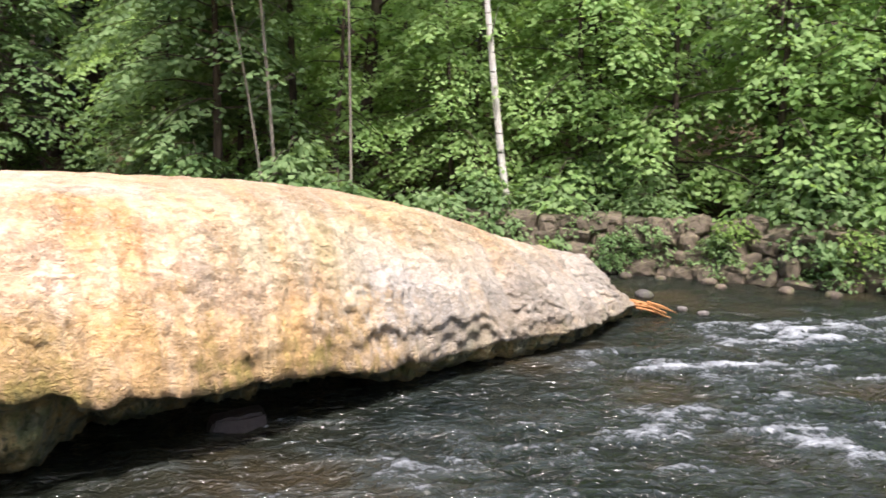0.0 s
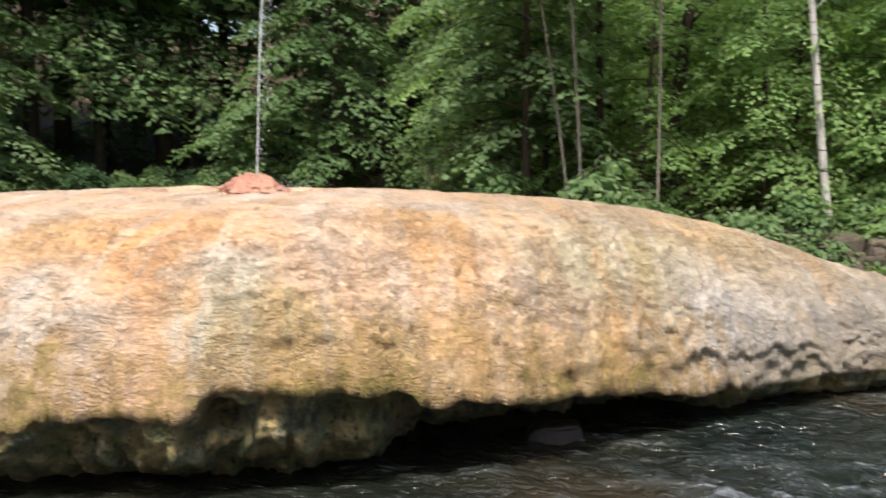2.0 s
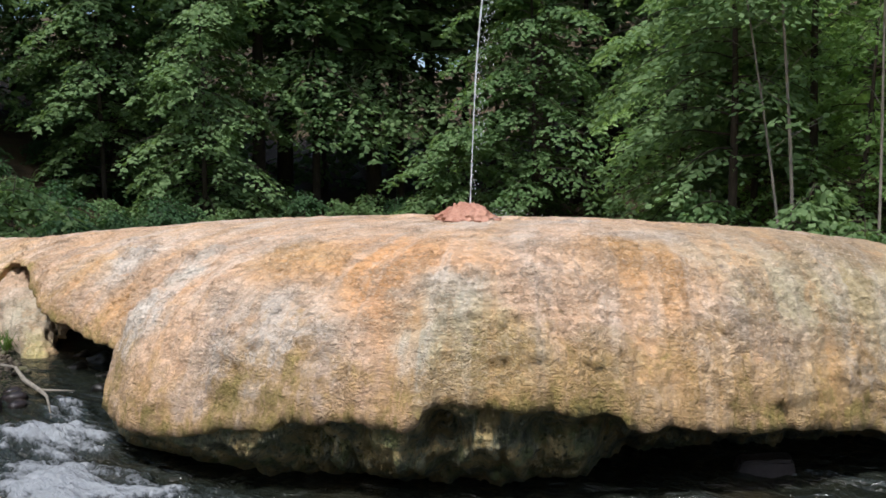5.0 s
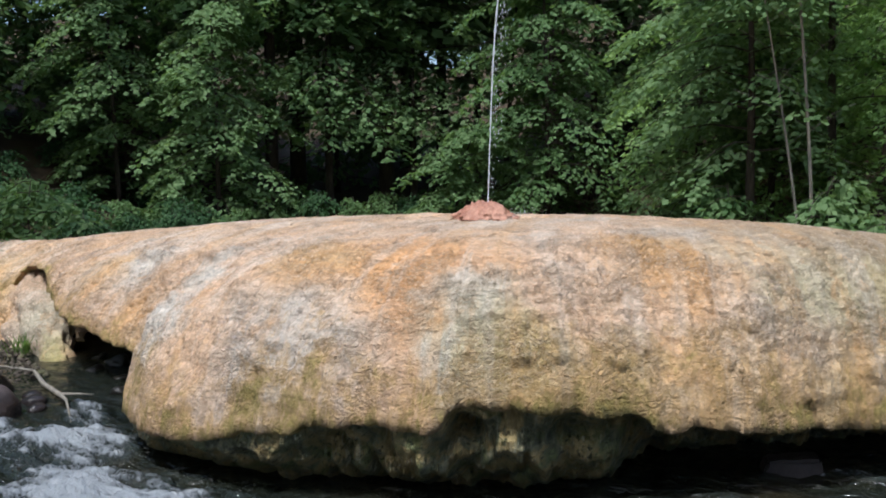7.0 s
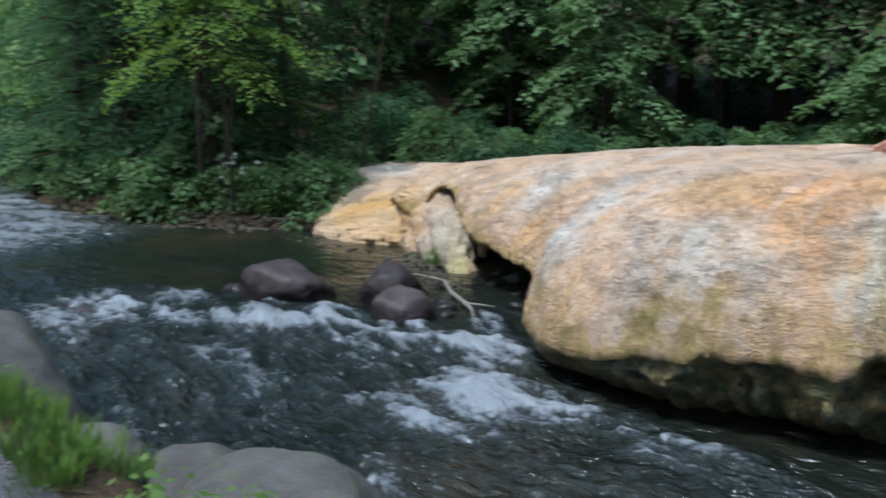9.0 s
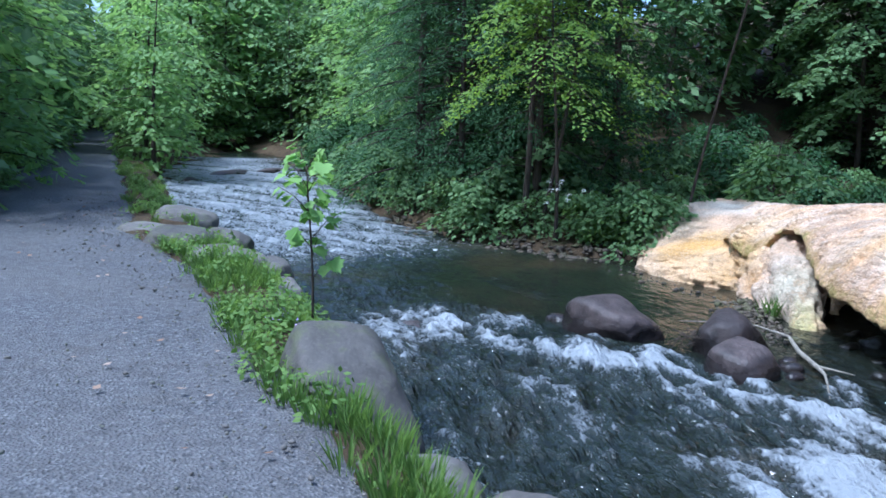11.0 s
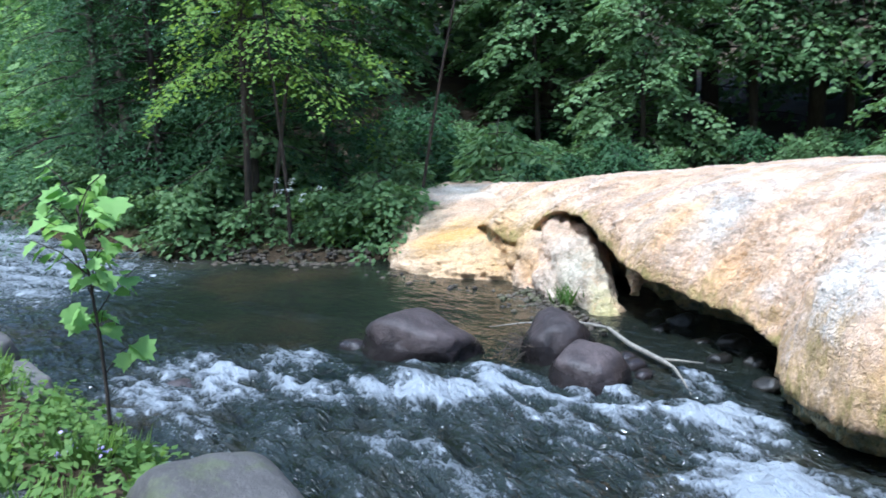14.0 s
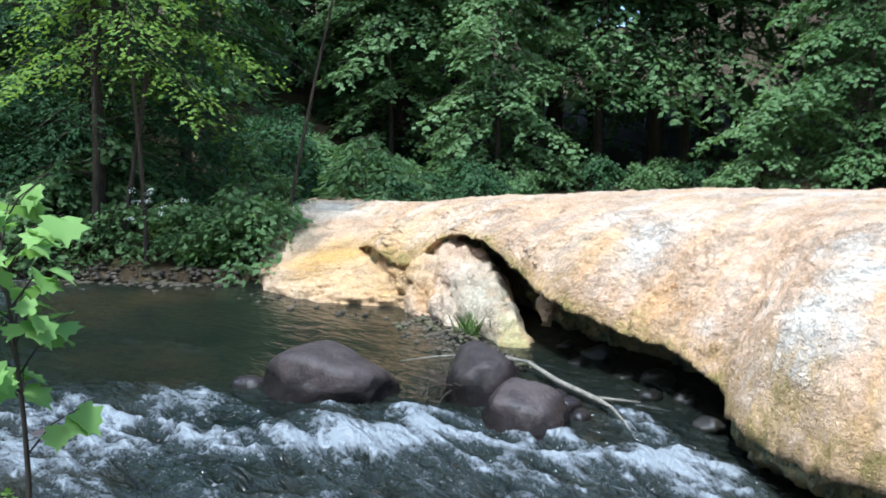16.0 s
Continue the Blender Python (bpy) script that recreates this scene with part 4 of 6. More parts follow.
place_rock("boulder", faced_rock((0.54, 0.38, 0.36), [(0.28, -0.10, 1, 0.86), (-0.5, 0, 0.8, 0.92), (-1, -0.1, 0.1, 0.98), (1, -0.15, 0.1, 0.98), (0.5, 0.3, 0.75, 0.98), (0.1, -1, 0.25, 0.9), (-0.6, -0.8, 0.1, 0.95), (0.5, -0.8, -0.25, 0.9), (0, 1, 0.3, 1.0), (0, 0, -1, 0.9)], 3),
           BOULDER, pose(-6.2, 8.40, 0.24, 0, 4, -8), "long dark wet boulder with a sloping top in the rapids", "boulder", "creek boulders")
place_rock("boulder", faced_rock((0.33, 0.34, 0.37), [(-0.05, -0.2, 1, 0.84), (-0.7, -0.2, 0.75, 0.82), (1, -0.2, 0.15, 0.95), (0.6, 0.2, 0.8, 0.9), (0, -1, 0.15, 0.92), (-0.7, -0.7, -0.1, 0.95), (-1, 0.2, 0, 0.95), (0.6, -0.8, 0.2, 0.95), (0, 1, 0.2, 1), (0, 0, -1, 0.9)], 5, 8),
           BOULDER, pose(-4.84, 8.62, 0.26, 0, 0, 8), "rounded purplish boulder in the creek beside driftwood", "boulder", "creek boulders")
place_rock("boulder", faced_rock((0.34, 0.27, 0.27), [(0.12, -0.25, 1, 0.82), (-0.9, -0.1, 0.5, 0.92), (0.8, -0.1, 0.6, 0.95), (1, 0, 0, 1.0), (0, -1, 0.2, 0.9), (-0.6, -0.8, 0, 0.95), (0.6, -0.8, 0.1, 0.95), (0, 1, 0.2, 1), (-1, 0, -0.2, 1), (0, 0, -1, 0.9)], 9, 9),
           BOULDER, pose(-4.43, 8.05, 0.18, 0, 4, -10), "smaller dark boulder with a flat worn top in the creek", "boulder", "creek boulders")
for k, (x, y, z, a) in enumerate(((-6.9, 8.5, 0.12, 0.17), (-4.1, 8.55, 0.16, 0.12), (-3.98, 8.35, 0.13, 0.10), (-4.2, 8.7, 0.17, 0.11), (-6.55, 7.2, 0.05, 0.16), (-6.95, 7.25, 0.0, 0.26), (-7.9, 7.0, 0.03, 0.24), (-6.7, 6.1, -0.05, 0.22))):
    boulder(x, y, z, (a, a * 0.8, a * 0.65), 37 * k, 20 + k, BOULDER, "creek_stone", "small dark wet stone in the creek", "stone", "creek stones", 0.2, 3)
# stones under the rim, coloured darker to stand for the shade there
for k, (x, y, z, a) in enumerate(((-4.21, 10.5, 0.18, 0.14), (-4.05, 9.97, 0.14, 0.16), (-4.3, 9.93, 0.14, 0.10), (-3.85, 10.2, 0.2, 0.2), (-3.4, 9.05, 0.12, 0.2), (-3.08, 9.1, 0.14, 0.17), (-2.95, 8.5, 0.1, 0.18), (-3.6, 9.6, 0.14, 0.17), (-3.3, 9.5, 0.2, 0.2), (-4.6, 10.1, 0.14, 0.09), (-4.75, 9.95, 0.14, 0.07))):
    boulder(x, y, z - 0.03, (a * 0.75, a * 0.6, a * 0.45), 53 * k, 40 + k, CAVE, "cave_stone", "wet stone lying under the overhanging rim, its shade put into the colour", "stone", "stones under the rim", 0.5, 3)


def build_slab():
    bm = bmesh.new()
    foot = [(-0.42, -0.10), (0.36, -0.16), (0.42, 0.2), (-0.3, 0.26)]
    top = [(-0.16, 0.02, 0.17), (0.24, -0.04, 0.20), (0.30, 0.2, 0.19), (-0.12, 0.24, 0.16)]
    vs = [bm.verts.new((x, y, -0.3)) for x, y in foot] + [bm.verts.new(p) for p in top]
    for f in ((3, 2, 1, 0), (4, 5, 6, 7), (0, 1, 5, 4), (1, 2, 6, 5), (2, 3, 7, 6), (3, 0, 4, 7)):
        bm.faces.new([vs[i] for i in f])
    bmesh.ops.bevel(bm, geom=bm.edges[:], offset=0.02, segments=2, affect="EDGES")
    bmesh.ops.subdivide_edges(bm, edges=bm.edges[:], cuts=3, use_grid_fill=True)
    for v in bm.verts:
        v.co += Vector((1, 1, 1)) * 0.02 * fbm(v.co.x * 6, v.co.y * 6, v.co.z * 6, 3)
    ob = part("slab_stone", bm, rock_material("wet_slab", (0.02, 0.014, 0.012), (0.065, 0.046, 0.04), 0.5), smooth=False)
    ob.location = (2.76, 6.80, -0.07)
    tagged(ob, "flat-topped grey stone in the water under the rim", "stone")


build_slab()


def build_sediment():
    """Orange iron mud and roots trailing into the water from the mound's tip."""
    bm = bmesh.new()
    rng = np.random.default_rng(4)
    for k in range(26):
        a = Vector((8.85 + rng.normal(0, 0.05), 8.6 + rng.normal(0, 0.10), 0.16 + rng.uniform(-0.05, 0.06)))
        d = Vector((rng.uniform(0.25, 0.6), rng.normal(-0.12, 0.12), -0.14))
        tube(bm, [a, a + d * 0.5 + Vector((0, 0, 0.02)), a + d], [0.016, 0.013, 0.006], 5)
    ob = part("orange_sediment", bm, rock_material("iron_mud", (0.20, 0.085, 0.03), (0.42, 0.20, 0.07), 0.7))
    tagged(ob, "rusty orange roots and mud at the mound's tip", "sediment", kind="stuff")


build_sediment()
for k, (x, y, a) in enumerate(((9.98, 9.47, 0.16), (9.7, 8.47, 0.09), (9.75, 8.13, 0.09), (11.6, 9.4, 0.12), (11.3, 10.4, 0.11), (12.3, 8.7, 0.15), (10.9, 10.8, 0.15), (11.8, 9.8, 0.15), (12.6, 8.1, 0.17))):
    boulder(x, y, 0.03, (a * 0.85, a * 0.7, a * 0.5), 71 * k, 70 + k, KERB if k < 3 else STONE, "shore_stone", "pale stone in the shallows by the far bank", "stone", "shore stones", 0.2, 3)
place_rock("path_boulder", faced_rock((0.62, 0.41, 0.47), [(0.30, 0.12, 1, 0.80), (-0.75, 0.1, 0.75, 0.90), (-1, 0, 0.1, 0.95), (0.75, 0.2, 0.6, 0.93), (1, 0.1, 0, 1.0), (0.1, -1, 0.35, 0.9), (0.15, 0.9, 0.55, 0.88), (0, 1, 0, 1.0), (-0.5, -0.8, 0.3, 0.95), (0, 0, -1, 1)], 4, 10, 0.035),
           KERB, pose(-4.62, 3.27, 0.86, 0, 6, -28), "large smooth grey boulder between the path and the creek", "boulder", "path boulders")
place_rock("path_boulder", faced_rock((0.56, 0.40, 0.36), [(0.1, -0.1, 1, 0.85), (-0.8, 0, 0.6, 0.92), (0.8, 0.1, 0.6, 0.95), (1, 0, 0, 1), (-1, 0, 0, 1), (0, -1, 0.3, 0.95), (0, 1, 0.4, 0.95), (0.5, -0.7, 0.5, 0.95), (0, 0, -1, 1)], 14, 8, 0.07),
           KERB, pose(-2.70, 3.28, 0.38, 0, 0, 20), "low grey-brown boulder on the creek bank", "boulder", "path boulders")
boulder(-3.70, 3.05, 0.58, (0.36, 0.26, 0.24), 70, 17, KERB, "path_boulder", "grey boulder half hidden by weeds", "boulder", "path boulders", 0.2)
boulder(-3.3, 3.45, 0.35, (0.34, 0.28, 0.26), 30, 18, KERB, "path_boulder", "grey boulder low on the creek bank", "boulder", "path boulders", 0.2)
SLAB_FACES = [(0.05, -0.05, 1, 0.8), (-1, 0.2, 0.2, 0.95), (1, 0.1, 0.25, 0.95), (0.1, -1, 0.2, 0.95), (0, 1, 0.1, 0.95), (0.7, 0.7, 0.3, 1.0), (-0.7, -0.6, 0.4, 0.98), (0, 0, -1, 1)]
for x, y, z, size, turn, seed, text in ((-10.9, 5.42, 0.98, (0.62, 0.32, 0.14), 25, 24, "flat pale grey stone at the path's edge"), (-9.85, 5.2, 0.97, (0.52, 0.38, 0.26), 20, 27, "rounded blue-grey stone at the path's edge"),
                                        (-8.62, 5.0, 0.88, (0.72, 0.40, 0.26), 10, 33, "flat brown-grey stone slab at the path's edge"), (-8.0, 5.08, 0.82, (0.26, 0.30, 0.30), 5, 35, "blocky brown stone at the slab's end"),
                                        (-7.3, 4.72, 0.80, (0.40, 0.24, 0.22), -20, 36, "low grey stone among the weeds")):
    place_rock("edge_slab", faced_rock(size, SLAB_FACES, seed, 9, 0.07), KERB, pose(x, y, z, 0, 3, turn), text, "stone", "path edge slabs")
boulder(-12.0, 6.4, 0.9, (0.5, 0.35, 0.3), 45, 29, KERB, "edge_slab", "grey bank stone beside the creek", "stone", "path edge slabs", 0.2)
boulder(-10.6, 6.2, 0.75, (0.45, 0.3, 0.3), 15, 31, KERB, "edge_slab", "grey bank stone beside the creek", "stone", "path edge slabs", 0.2)
for k, (x, y, a, b2) in enumerate(((-25.5, 14.2, 0.35, 0.2), (-27.6, 17.0, 1.2, 0.3), (-27.9, 18.9, 1.0, 0.25), (-27.7, 20.4, 0.8, 0.25))):
    boulder(x, y, 0.36 + 0.03 * k, (b2, a, 0.2), 20, 90 + k, BOULDER, "creek_stone", "dark stone across the creek upstream", "stone", "creek stones", 0.2, 3)


def build_driftwood():
    bm = bmesh.new()
    tube(bm, [(-4.75, 9.6, 0.26), (-4.5, 9.42, 0.26), (-4.21, 8.99, 0.23), (-3.86, 8.60, 0.21), (-3.74, 8.45, 0.20), (-3.64, 8.27, 0.15), (-3.55, 8.1, 0.08)], [0.010, 0.018, 0.025, 0.024, 0.015, 0.010, 0.005], 9)
    tube(bm, [(-3.84, 8.6, 0.22), (-3.68, 8.56, 0.23), (-3.50, 8.54, 0.23)], [0.018, 0.012, 0.006], 7)
    tube(bm, [(-4.5, 9.42, 0.26), (-4.9, 9.5, 0.3), (-5.4, 9.35, 0.28), (-5.7, 9.2, 0.26)], [0.016, 0.012, 0.010, 0.004], 6)
    ob = part("driftwood_branch", bm, BARK_PALE)
    tagged(ob, "bare pale forked branch lodged between the boulders", "branch")
    rng = np.random.default_rng(8)
    bm = bmesh.new()
    for k in range(46):
        c = Vector((-5.12 + rng.normal(0, 0.10), 8.62 + rng.normal(0, 0.16), 0.2 + 0.12 * rng.uniform(0, 1)))
        d = Vector((rng.normal(0, 1), rng.normal(0, 1), rng.normal(0, 0.5))).normalized() * rng.uniform(0.08, 0.2)
        tube(bm, [c - d, c + d * 0.1 + Vector((0, 0, 0.02)), c + d], [0.006, 0.006, 0.003], 4)
    ob = part("twig_debris", bm, BARK)
    tagged(ob, "brown twigs caught against the boulder", "twigs", kind="stuff")


build_driftwood()


def build_log():
    bm = bmesh.new()
    tube(bm, [(-8.55, 5.50, 0.17), (-8.3, 5.60, 0.20), (-8.05, 5.72, 0.20), (-7.9, 5.80, 0.17)], [0.03, 0.045, 0.05, 0.035], 9)
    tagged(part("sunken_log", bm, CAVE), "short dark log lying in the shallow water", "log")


build_log()


def build_stone_wall():
    """A low dry wall of rough stones along the far bank."""
    thing = new("stone_wall")
    thing.location = (10.9, 12.0, 0)
    tagged(thing, "rough dry stone retaining wall along the far bank", "stone wall")
    rng = np.random.default_rng(21)
    shapes = []
    for k in range(7):
        bm = rock_bm((1, 1, 1), 100 + k, 0.30, 3, 0.3, 0.5)
        me = bpy.data.meshes.new("stone")
        bm.to_mesh(me)
        bm.free()
        me.materials.append(STONE)
        shapes.append(me)
    line = [(6.8, 14.1), (9.0, 12.95), (10.9, 11.65), (12.05, 10.55), (12.9, 9.1), (14.5, 7.6), (17.0, 5.6)]
    seg = np.concatenate([[0], np.cumsum([math.dist(a, b) for a, b in zip(line, line[1:])])])
    for row in range(4):
        s = 0.2 * row
        while s < seg[-1] - 0.3:
            w = rng.uniform(0.26, 0.62)
            h = rng.uniform(0.24, 0.36)
            x = float(np.interp(s + w / 2, seg, [p[0] for p in line]))
            y = float(np.interp(s + w / 2, seg, [p[1] for p in line]))
            x2 = float(np.interp(s + w / 2 + 0.1, seg, [p[0] for p in line]))
            y2 = float(np.interp(s + w / 2 + 0.1, seg, [p[1] for p in line]))
            ang = math.degrees(math.atan2(y2 - y, x2 - x))
            back = 0.10 * row + rng.uniform(-0.08, 0.08)
            ob = link("stone", shapes[int(rng.integers(0, 7))], STONE, thing)
            nx, ny = -math.sin(math.radians(ang)), math.cos(math.radians(ang))
            ob.matrix_local = pose(x + abs(nx) * back - 10.9, y + abs(ny) * back - 12.0, 0.05 + row * 0.25 + rng.uniform(-0.05, 0.05), rng.normal(0, 9), rng.normal(0, 9), ang + rng.normal(0, 8)) @ Matrix.Diagonal((w * 0.53, 0.3, h * 0.56, 1))
            s += w * 0.93


build_stone_wall()


def scatter_pebbles(name, pts, label, material, seed):
    """Many small stones in one mesh: squashed low-poly lumps at rows of x, y, z, size."""
    rng = np.random.default_rng(seed)
    bm = bmesh.new()
    bmesh.ops.create_icosphere(bm, subdivisions=1, radius=1.0)
    base = np.array([v.co[:] for v in bm.verts])
    tris = np.array([[v.index for v in f.verts] for f in bm.faces])
    bm.free()
    verts, faces = [], []
    for k, (x, y, z, a) in enumerate(pts):
        q = base * (1 + rng.uniform(-0.2, 0.2, (len(base), 1))) * np.array([a, a * rng.uniform(0.6, 1), a * rng.uniform(0.4, 0.7)])
        t = rng.uniform(0, 6.28)
        r = np.array([[math.cos(t), -math.sin(t), 0], [math.sin(t), math.cos(t), 0], [0, 0, 1]])
        verts.append(q @ r.T + (x, y, z))
        faces.append(tris + k * len(base))
    me = array_mesh(name, np.concatenate(verts), np.concatenate(faces))
    tagged(link(name, me, material), label, "pebbles", kind="stuff")


def height_at(x, y):
    return float(ground_height(np.array([float(x)]), np.array([float(y)]))[0])


rng = np.random.default_rng(3)
pts = []
for k in range(600):
    x = rng.uniform(-15.5, -8.3)
    y = float(far_edge(x)) + rng.normal(-0.05, 0.22)
    pts.append((x, y, max(height_at(x, y), 0.12) + 0.03, rng.uniform(0.02, 0.075)))
for k in range(120):
    a = rng.uniform(0, 1)
    pts.append((-8.4 + 3.6 * a + rng.normal(0, 0.12), 12.15 - 1.5 * a + rng.normal(0, 0.12), 0.11 + rng.uniform(0, 0.05), rng.uniform(0.015, 0.055)))
for k in range(420):
    a = rng.uniform(0, 1)
    w = abs(rng.normal(0, 0.35))
    pts.append((-5.95 + 1.5 * a - 0.5 * w, 11.55 - 1.9 * a - 0.75 * w, 0.13 + 0.04 * max(0, 1 - w / 0.3) + rng.uniform(-0.02, 0.03), rng.uniform(0.012, 0.05)))
scatter_pebbles("shore_pebbles", pts, "grey pebbles along the far bank's waterline", STONE, 4)
pts = []
for k in range(2600):
    x = rng.uniform(-16, 1.0)
    e = float(path_edge(x))
    d = abs(rng.normal(0, 0.55)) if k % 3 else rng.uniform(0, 3.0)
    pts.append((x, e + 0.12 - d, path_height(x) + 0.012 + 0.02, rng.uniform(0.004, 0.012) * (2.2 if k % 17 == 0 else 1)))
scatter_pebbles("path_gravel", pts, "loose grey gravel scattered on the footpath", KERB, 6)


# ---------------------------------------------------------------- leaves and trees
def leaf_cloud(name, pos, way, up, size, wide=0.62):
    """Folded kite-shaped leaves, each an island of its own."""
    n = len(pos)
    way = way / np.linalg.norm(way, axis=1, keepdims=True)
    side = np.cross(way, up)
    side /= np.linalg.norm(side, axis=1, keepdims=True) + 1e-9
    nor = np.cross(side, way)
    s = size[:, None]
    v = np.empty((n, 4, 3))
    v[:, 0] = pos
    v[:, 1] = pos + way * s * 0.45 + side * s * wide * 0.5 - nor * s * 0.10
    v[:, 2] = pos + way * s - nor * s * 0.12
    v[:, 3] = pos + way * s * 0.45 - side * s * wide * 0.5 - nor * s * 0.10
    me = bpy.data.meshes.new(name)
    me.vertices.add(n * 4)
    me.vertices.foreach_set("co", v.reshape(-1).astype(np.float32))
    b = np.arange(n)[:, None] * 4
    tri = np.concatenate([b + [0, 1, 2], b + [0, 2, 3]], 1).reshape(-1)
    me.loops.add(len(tri))
    me.loops.foreach_set("vertex_index", tri.astype(np.int32))
    me.polygons.add(n * 2)
    me.polygons.foreach_set("loop_start", (np.arange(n * 2) * 3).astype(np.int32))
    me.update(calc_edges=True)
    return me


def sprays(rng, tips, leaves, spread, size):
    """Flat layered sprays of leaves round the given places: rows of x, y, z and outward way."""
    m = len(tips)
    t = np.repeat(tips, leaves, axis=0)
    n = len(t)
    a = rng.uniform(0, 2 * np.pi, n)
    r = spread * np.sqrt(rng.uniform(0, 1, n))
    off = np.stack([np.cos(a) * r, np.sin(a) * r, -0.75 * r * r / spread + rng.normal(0, 0.10 * spread + 0.008, n)], 1)
    off[:, 2] -= 0.35 * (off[:, 0] * t[:, 3] + off[:, 1] * t[:, 4])
    pos = t[:, :3] + off
    way = t[:, 3:6] * 0.6 + np.stack([np.cos(a), np.sin(a), np.full(n, -0.5)], 1) + rng.normal(0, 0.35, (n, 3))
    up = np.array([0, 0, 1.0]) + t[:, 3:6] * 0.35 + rng.normal(0, 0.32, (n, 3))
    return pos, way, up, size * rng.uniform(0.7, 1.25, n)


def bough(rng, base, d, ln, rise, size, twigs=11, per=8, fall=0.62):
    """A flat, drooping bough: side twigs on both sides of its axis, each set with leaves; gives leaf places, ways, ups and sizes."""
    side = np.array((-d.y, d.x, 0.0))
    ax = np.array(d)
    b0 = np.array(base)
    t = np.repeat(np.linspace(0.22, 1.0, twigs), 2)
    hand = np.tile([1.0, -1.0], twigs)
    t = t + rng.normal(0, 0.02, len(t))
    root = b0 + ax * (ln * t)[:, None] + np.array([0, 0, 1.0]) * (ln * (rise * t - fall * t * t))[:, None]
    out = ax * 0.75 + side * hand[:, None] + rng.normal(0, 0.18, (len(t), 3)) * np.array([1, 1, 0.5])
    tl = ln * 0.36 * (1.12 - 0.8 * t) * rng.uniform(0.6, 1.2, len(t)) + 0.10
    q = np.tile((np.arange(per) + 0.6) / per, len(t)) + rng.normal(0, 0.04, len(t) * per)
    rt, ot, lt = np.repeat(root, per, 0), np.repeat(out, per, 0), np.repeat(tl, per)
    pos = rt + ot * (lt * q)[:, None]
    pos[:, 2] -= 0.55 * lt * q * q + rng.normal(0.0, 0.05, len(pos))
    alt = np.tile(np.tile([1.0, -1.0], per)[:per], len(t))
    cross = np.stack([-ot[:, 1], ot[:, 0], np.zeros(len(pos))], 1)
    way = ot * 0.7 + cross * (alt * 0.75)[:, None] + rng.normal(0, 0.25, pos.shape) + np.array([0, 0, -0.55])
    up = np.array([0, 0, 1.0]) + ax * 0.35 + rng.normal(0, 0.36, pos.shape)
    return pos, way, up, size * rng.uniform(0.65, 1.2, len(pos))


def tree_kind(seed, height, limbs, reach, bare, leaves, size, spread=0.42, trunk=0.09, lean=0.3, bark=None, leaf=None, name="tree", per_limb=6, wide=0.62, boughs=False, twigs=11, per=8):
    """A broad-leaved tree: a tapered, slightly bent trunk with limbs, and a crown of flat leafy sprays."""
    rng = np.random.default_rng(seed)
    thing = new(name)
    bm = bmesh.new()
    bend = rng.normal(0, lean, 2)
    axis = [Vector((bend[0] * (t ** 2) + 0.05 * math.sin(5 * t + seed), bend[1] * (t ** 2), -0.4 + t * (height + 0.4))) for t in np.linspace(0, 1, 9)]
    tube(bm, axis, [trunk * (1.15 - 0.95 * i / 8) for i in range(9)], 9)
    tips, fans = [], []
    for k in range(limbs):
        h = bare + (height * 0.97 - bare) * ((k + rng.uniform(0, 1)) / limbs)
        f = (h + 0.4) / (height + 0.4)
        i = min(7, int(f * 8))
        base = axis[i].lerp(axis[i + 1], f * 8 - i)
        az = k * 2.4 + rng.normal(0, 0.5)
        ln = reach * (0.62 + 0.5 * math.sin(math.pi * min(1, 0.25 + 0.75 * h / height))) * rng.uniform(0.5, 1.2)
        rise = rng.uniform(0.05, 0.45)
        d = Vector((math.cos(az), math.sin(az), 0))
        pts = [base + d * ln * t + Vector((0, 0, ln * (rise * t - 0.42 * t * t))) for t in (0, 0.3, 0.6, 1.0)]
        if boughs:
            fans.append(bough(rng, base, d, ln, rise, size, twigs, per))
        r0 = max(0.012, trunk * 0.38 * (1 - 0.6 * h / height))
        tube(bm, pts, [r0, r0 * 0.75, r0 * 0.45, 0.006], 4)
        for q in range(per_limb):
            t = 0.25 + 0.75 * (q + rng.uniform(0, 1)) / per_limb
            p = base + d * ln * t + Vector((0, 0, ln * (rise * t - 0.42 * t * t)))
            w = (1 - t) * 0.5 + 0.15
            s = Vector((-d.y, d.x, 0)) * rng.normal(0, w * ln * 0.55)
            tips.append((*(p + s), *(d + s * 0.6)))
    part("trunk", bm, bark or BARK, thing)
    tips = np.array(tips)
    leafage = [np.concatenate(q) for q in zip(*fans)] if boughs else sprays(rng, tips, leaves, spread, size)
    link("crown", leaf_cloud("crown", *leafage, wide), leaf or LEAF, thing)
    return thing


def stand(kinds, places, label, group, tag="tree"):
    """Copies of some kinds of tree at places (x, y, turn, size, kind); the kinds' own first copies are used up first."""
    used = set()
    for x, y, turn, size, k in places:
        m = pose(x, y, height_at(x, y) - 0.05, 0, 0, turn)
        if k not in used:
            used.add(k)
            ob = kinds[k]
        else:
            ob = copy_thing(kinds[k], m)
        ob.scale = (size, size, size)
        ob.matrix_world = m @ Matrix.Diagonal((size, size, size, 1))
        tagged(ob, label[k] if isinstance(label, list) else label, tag, group)


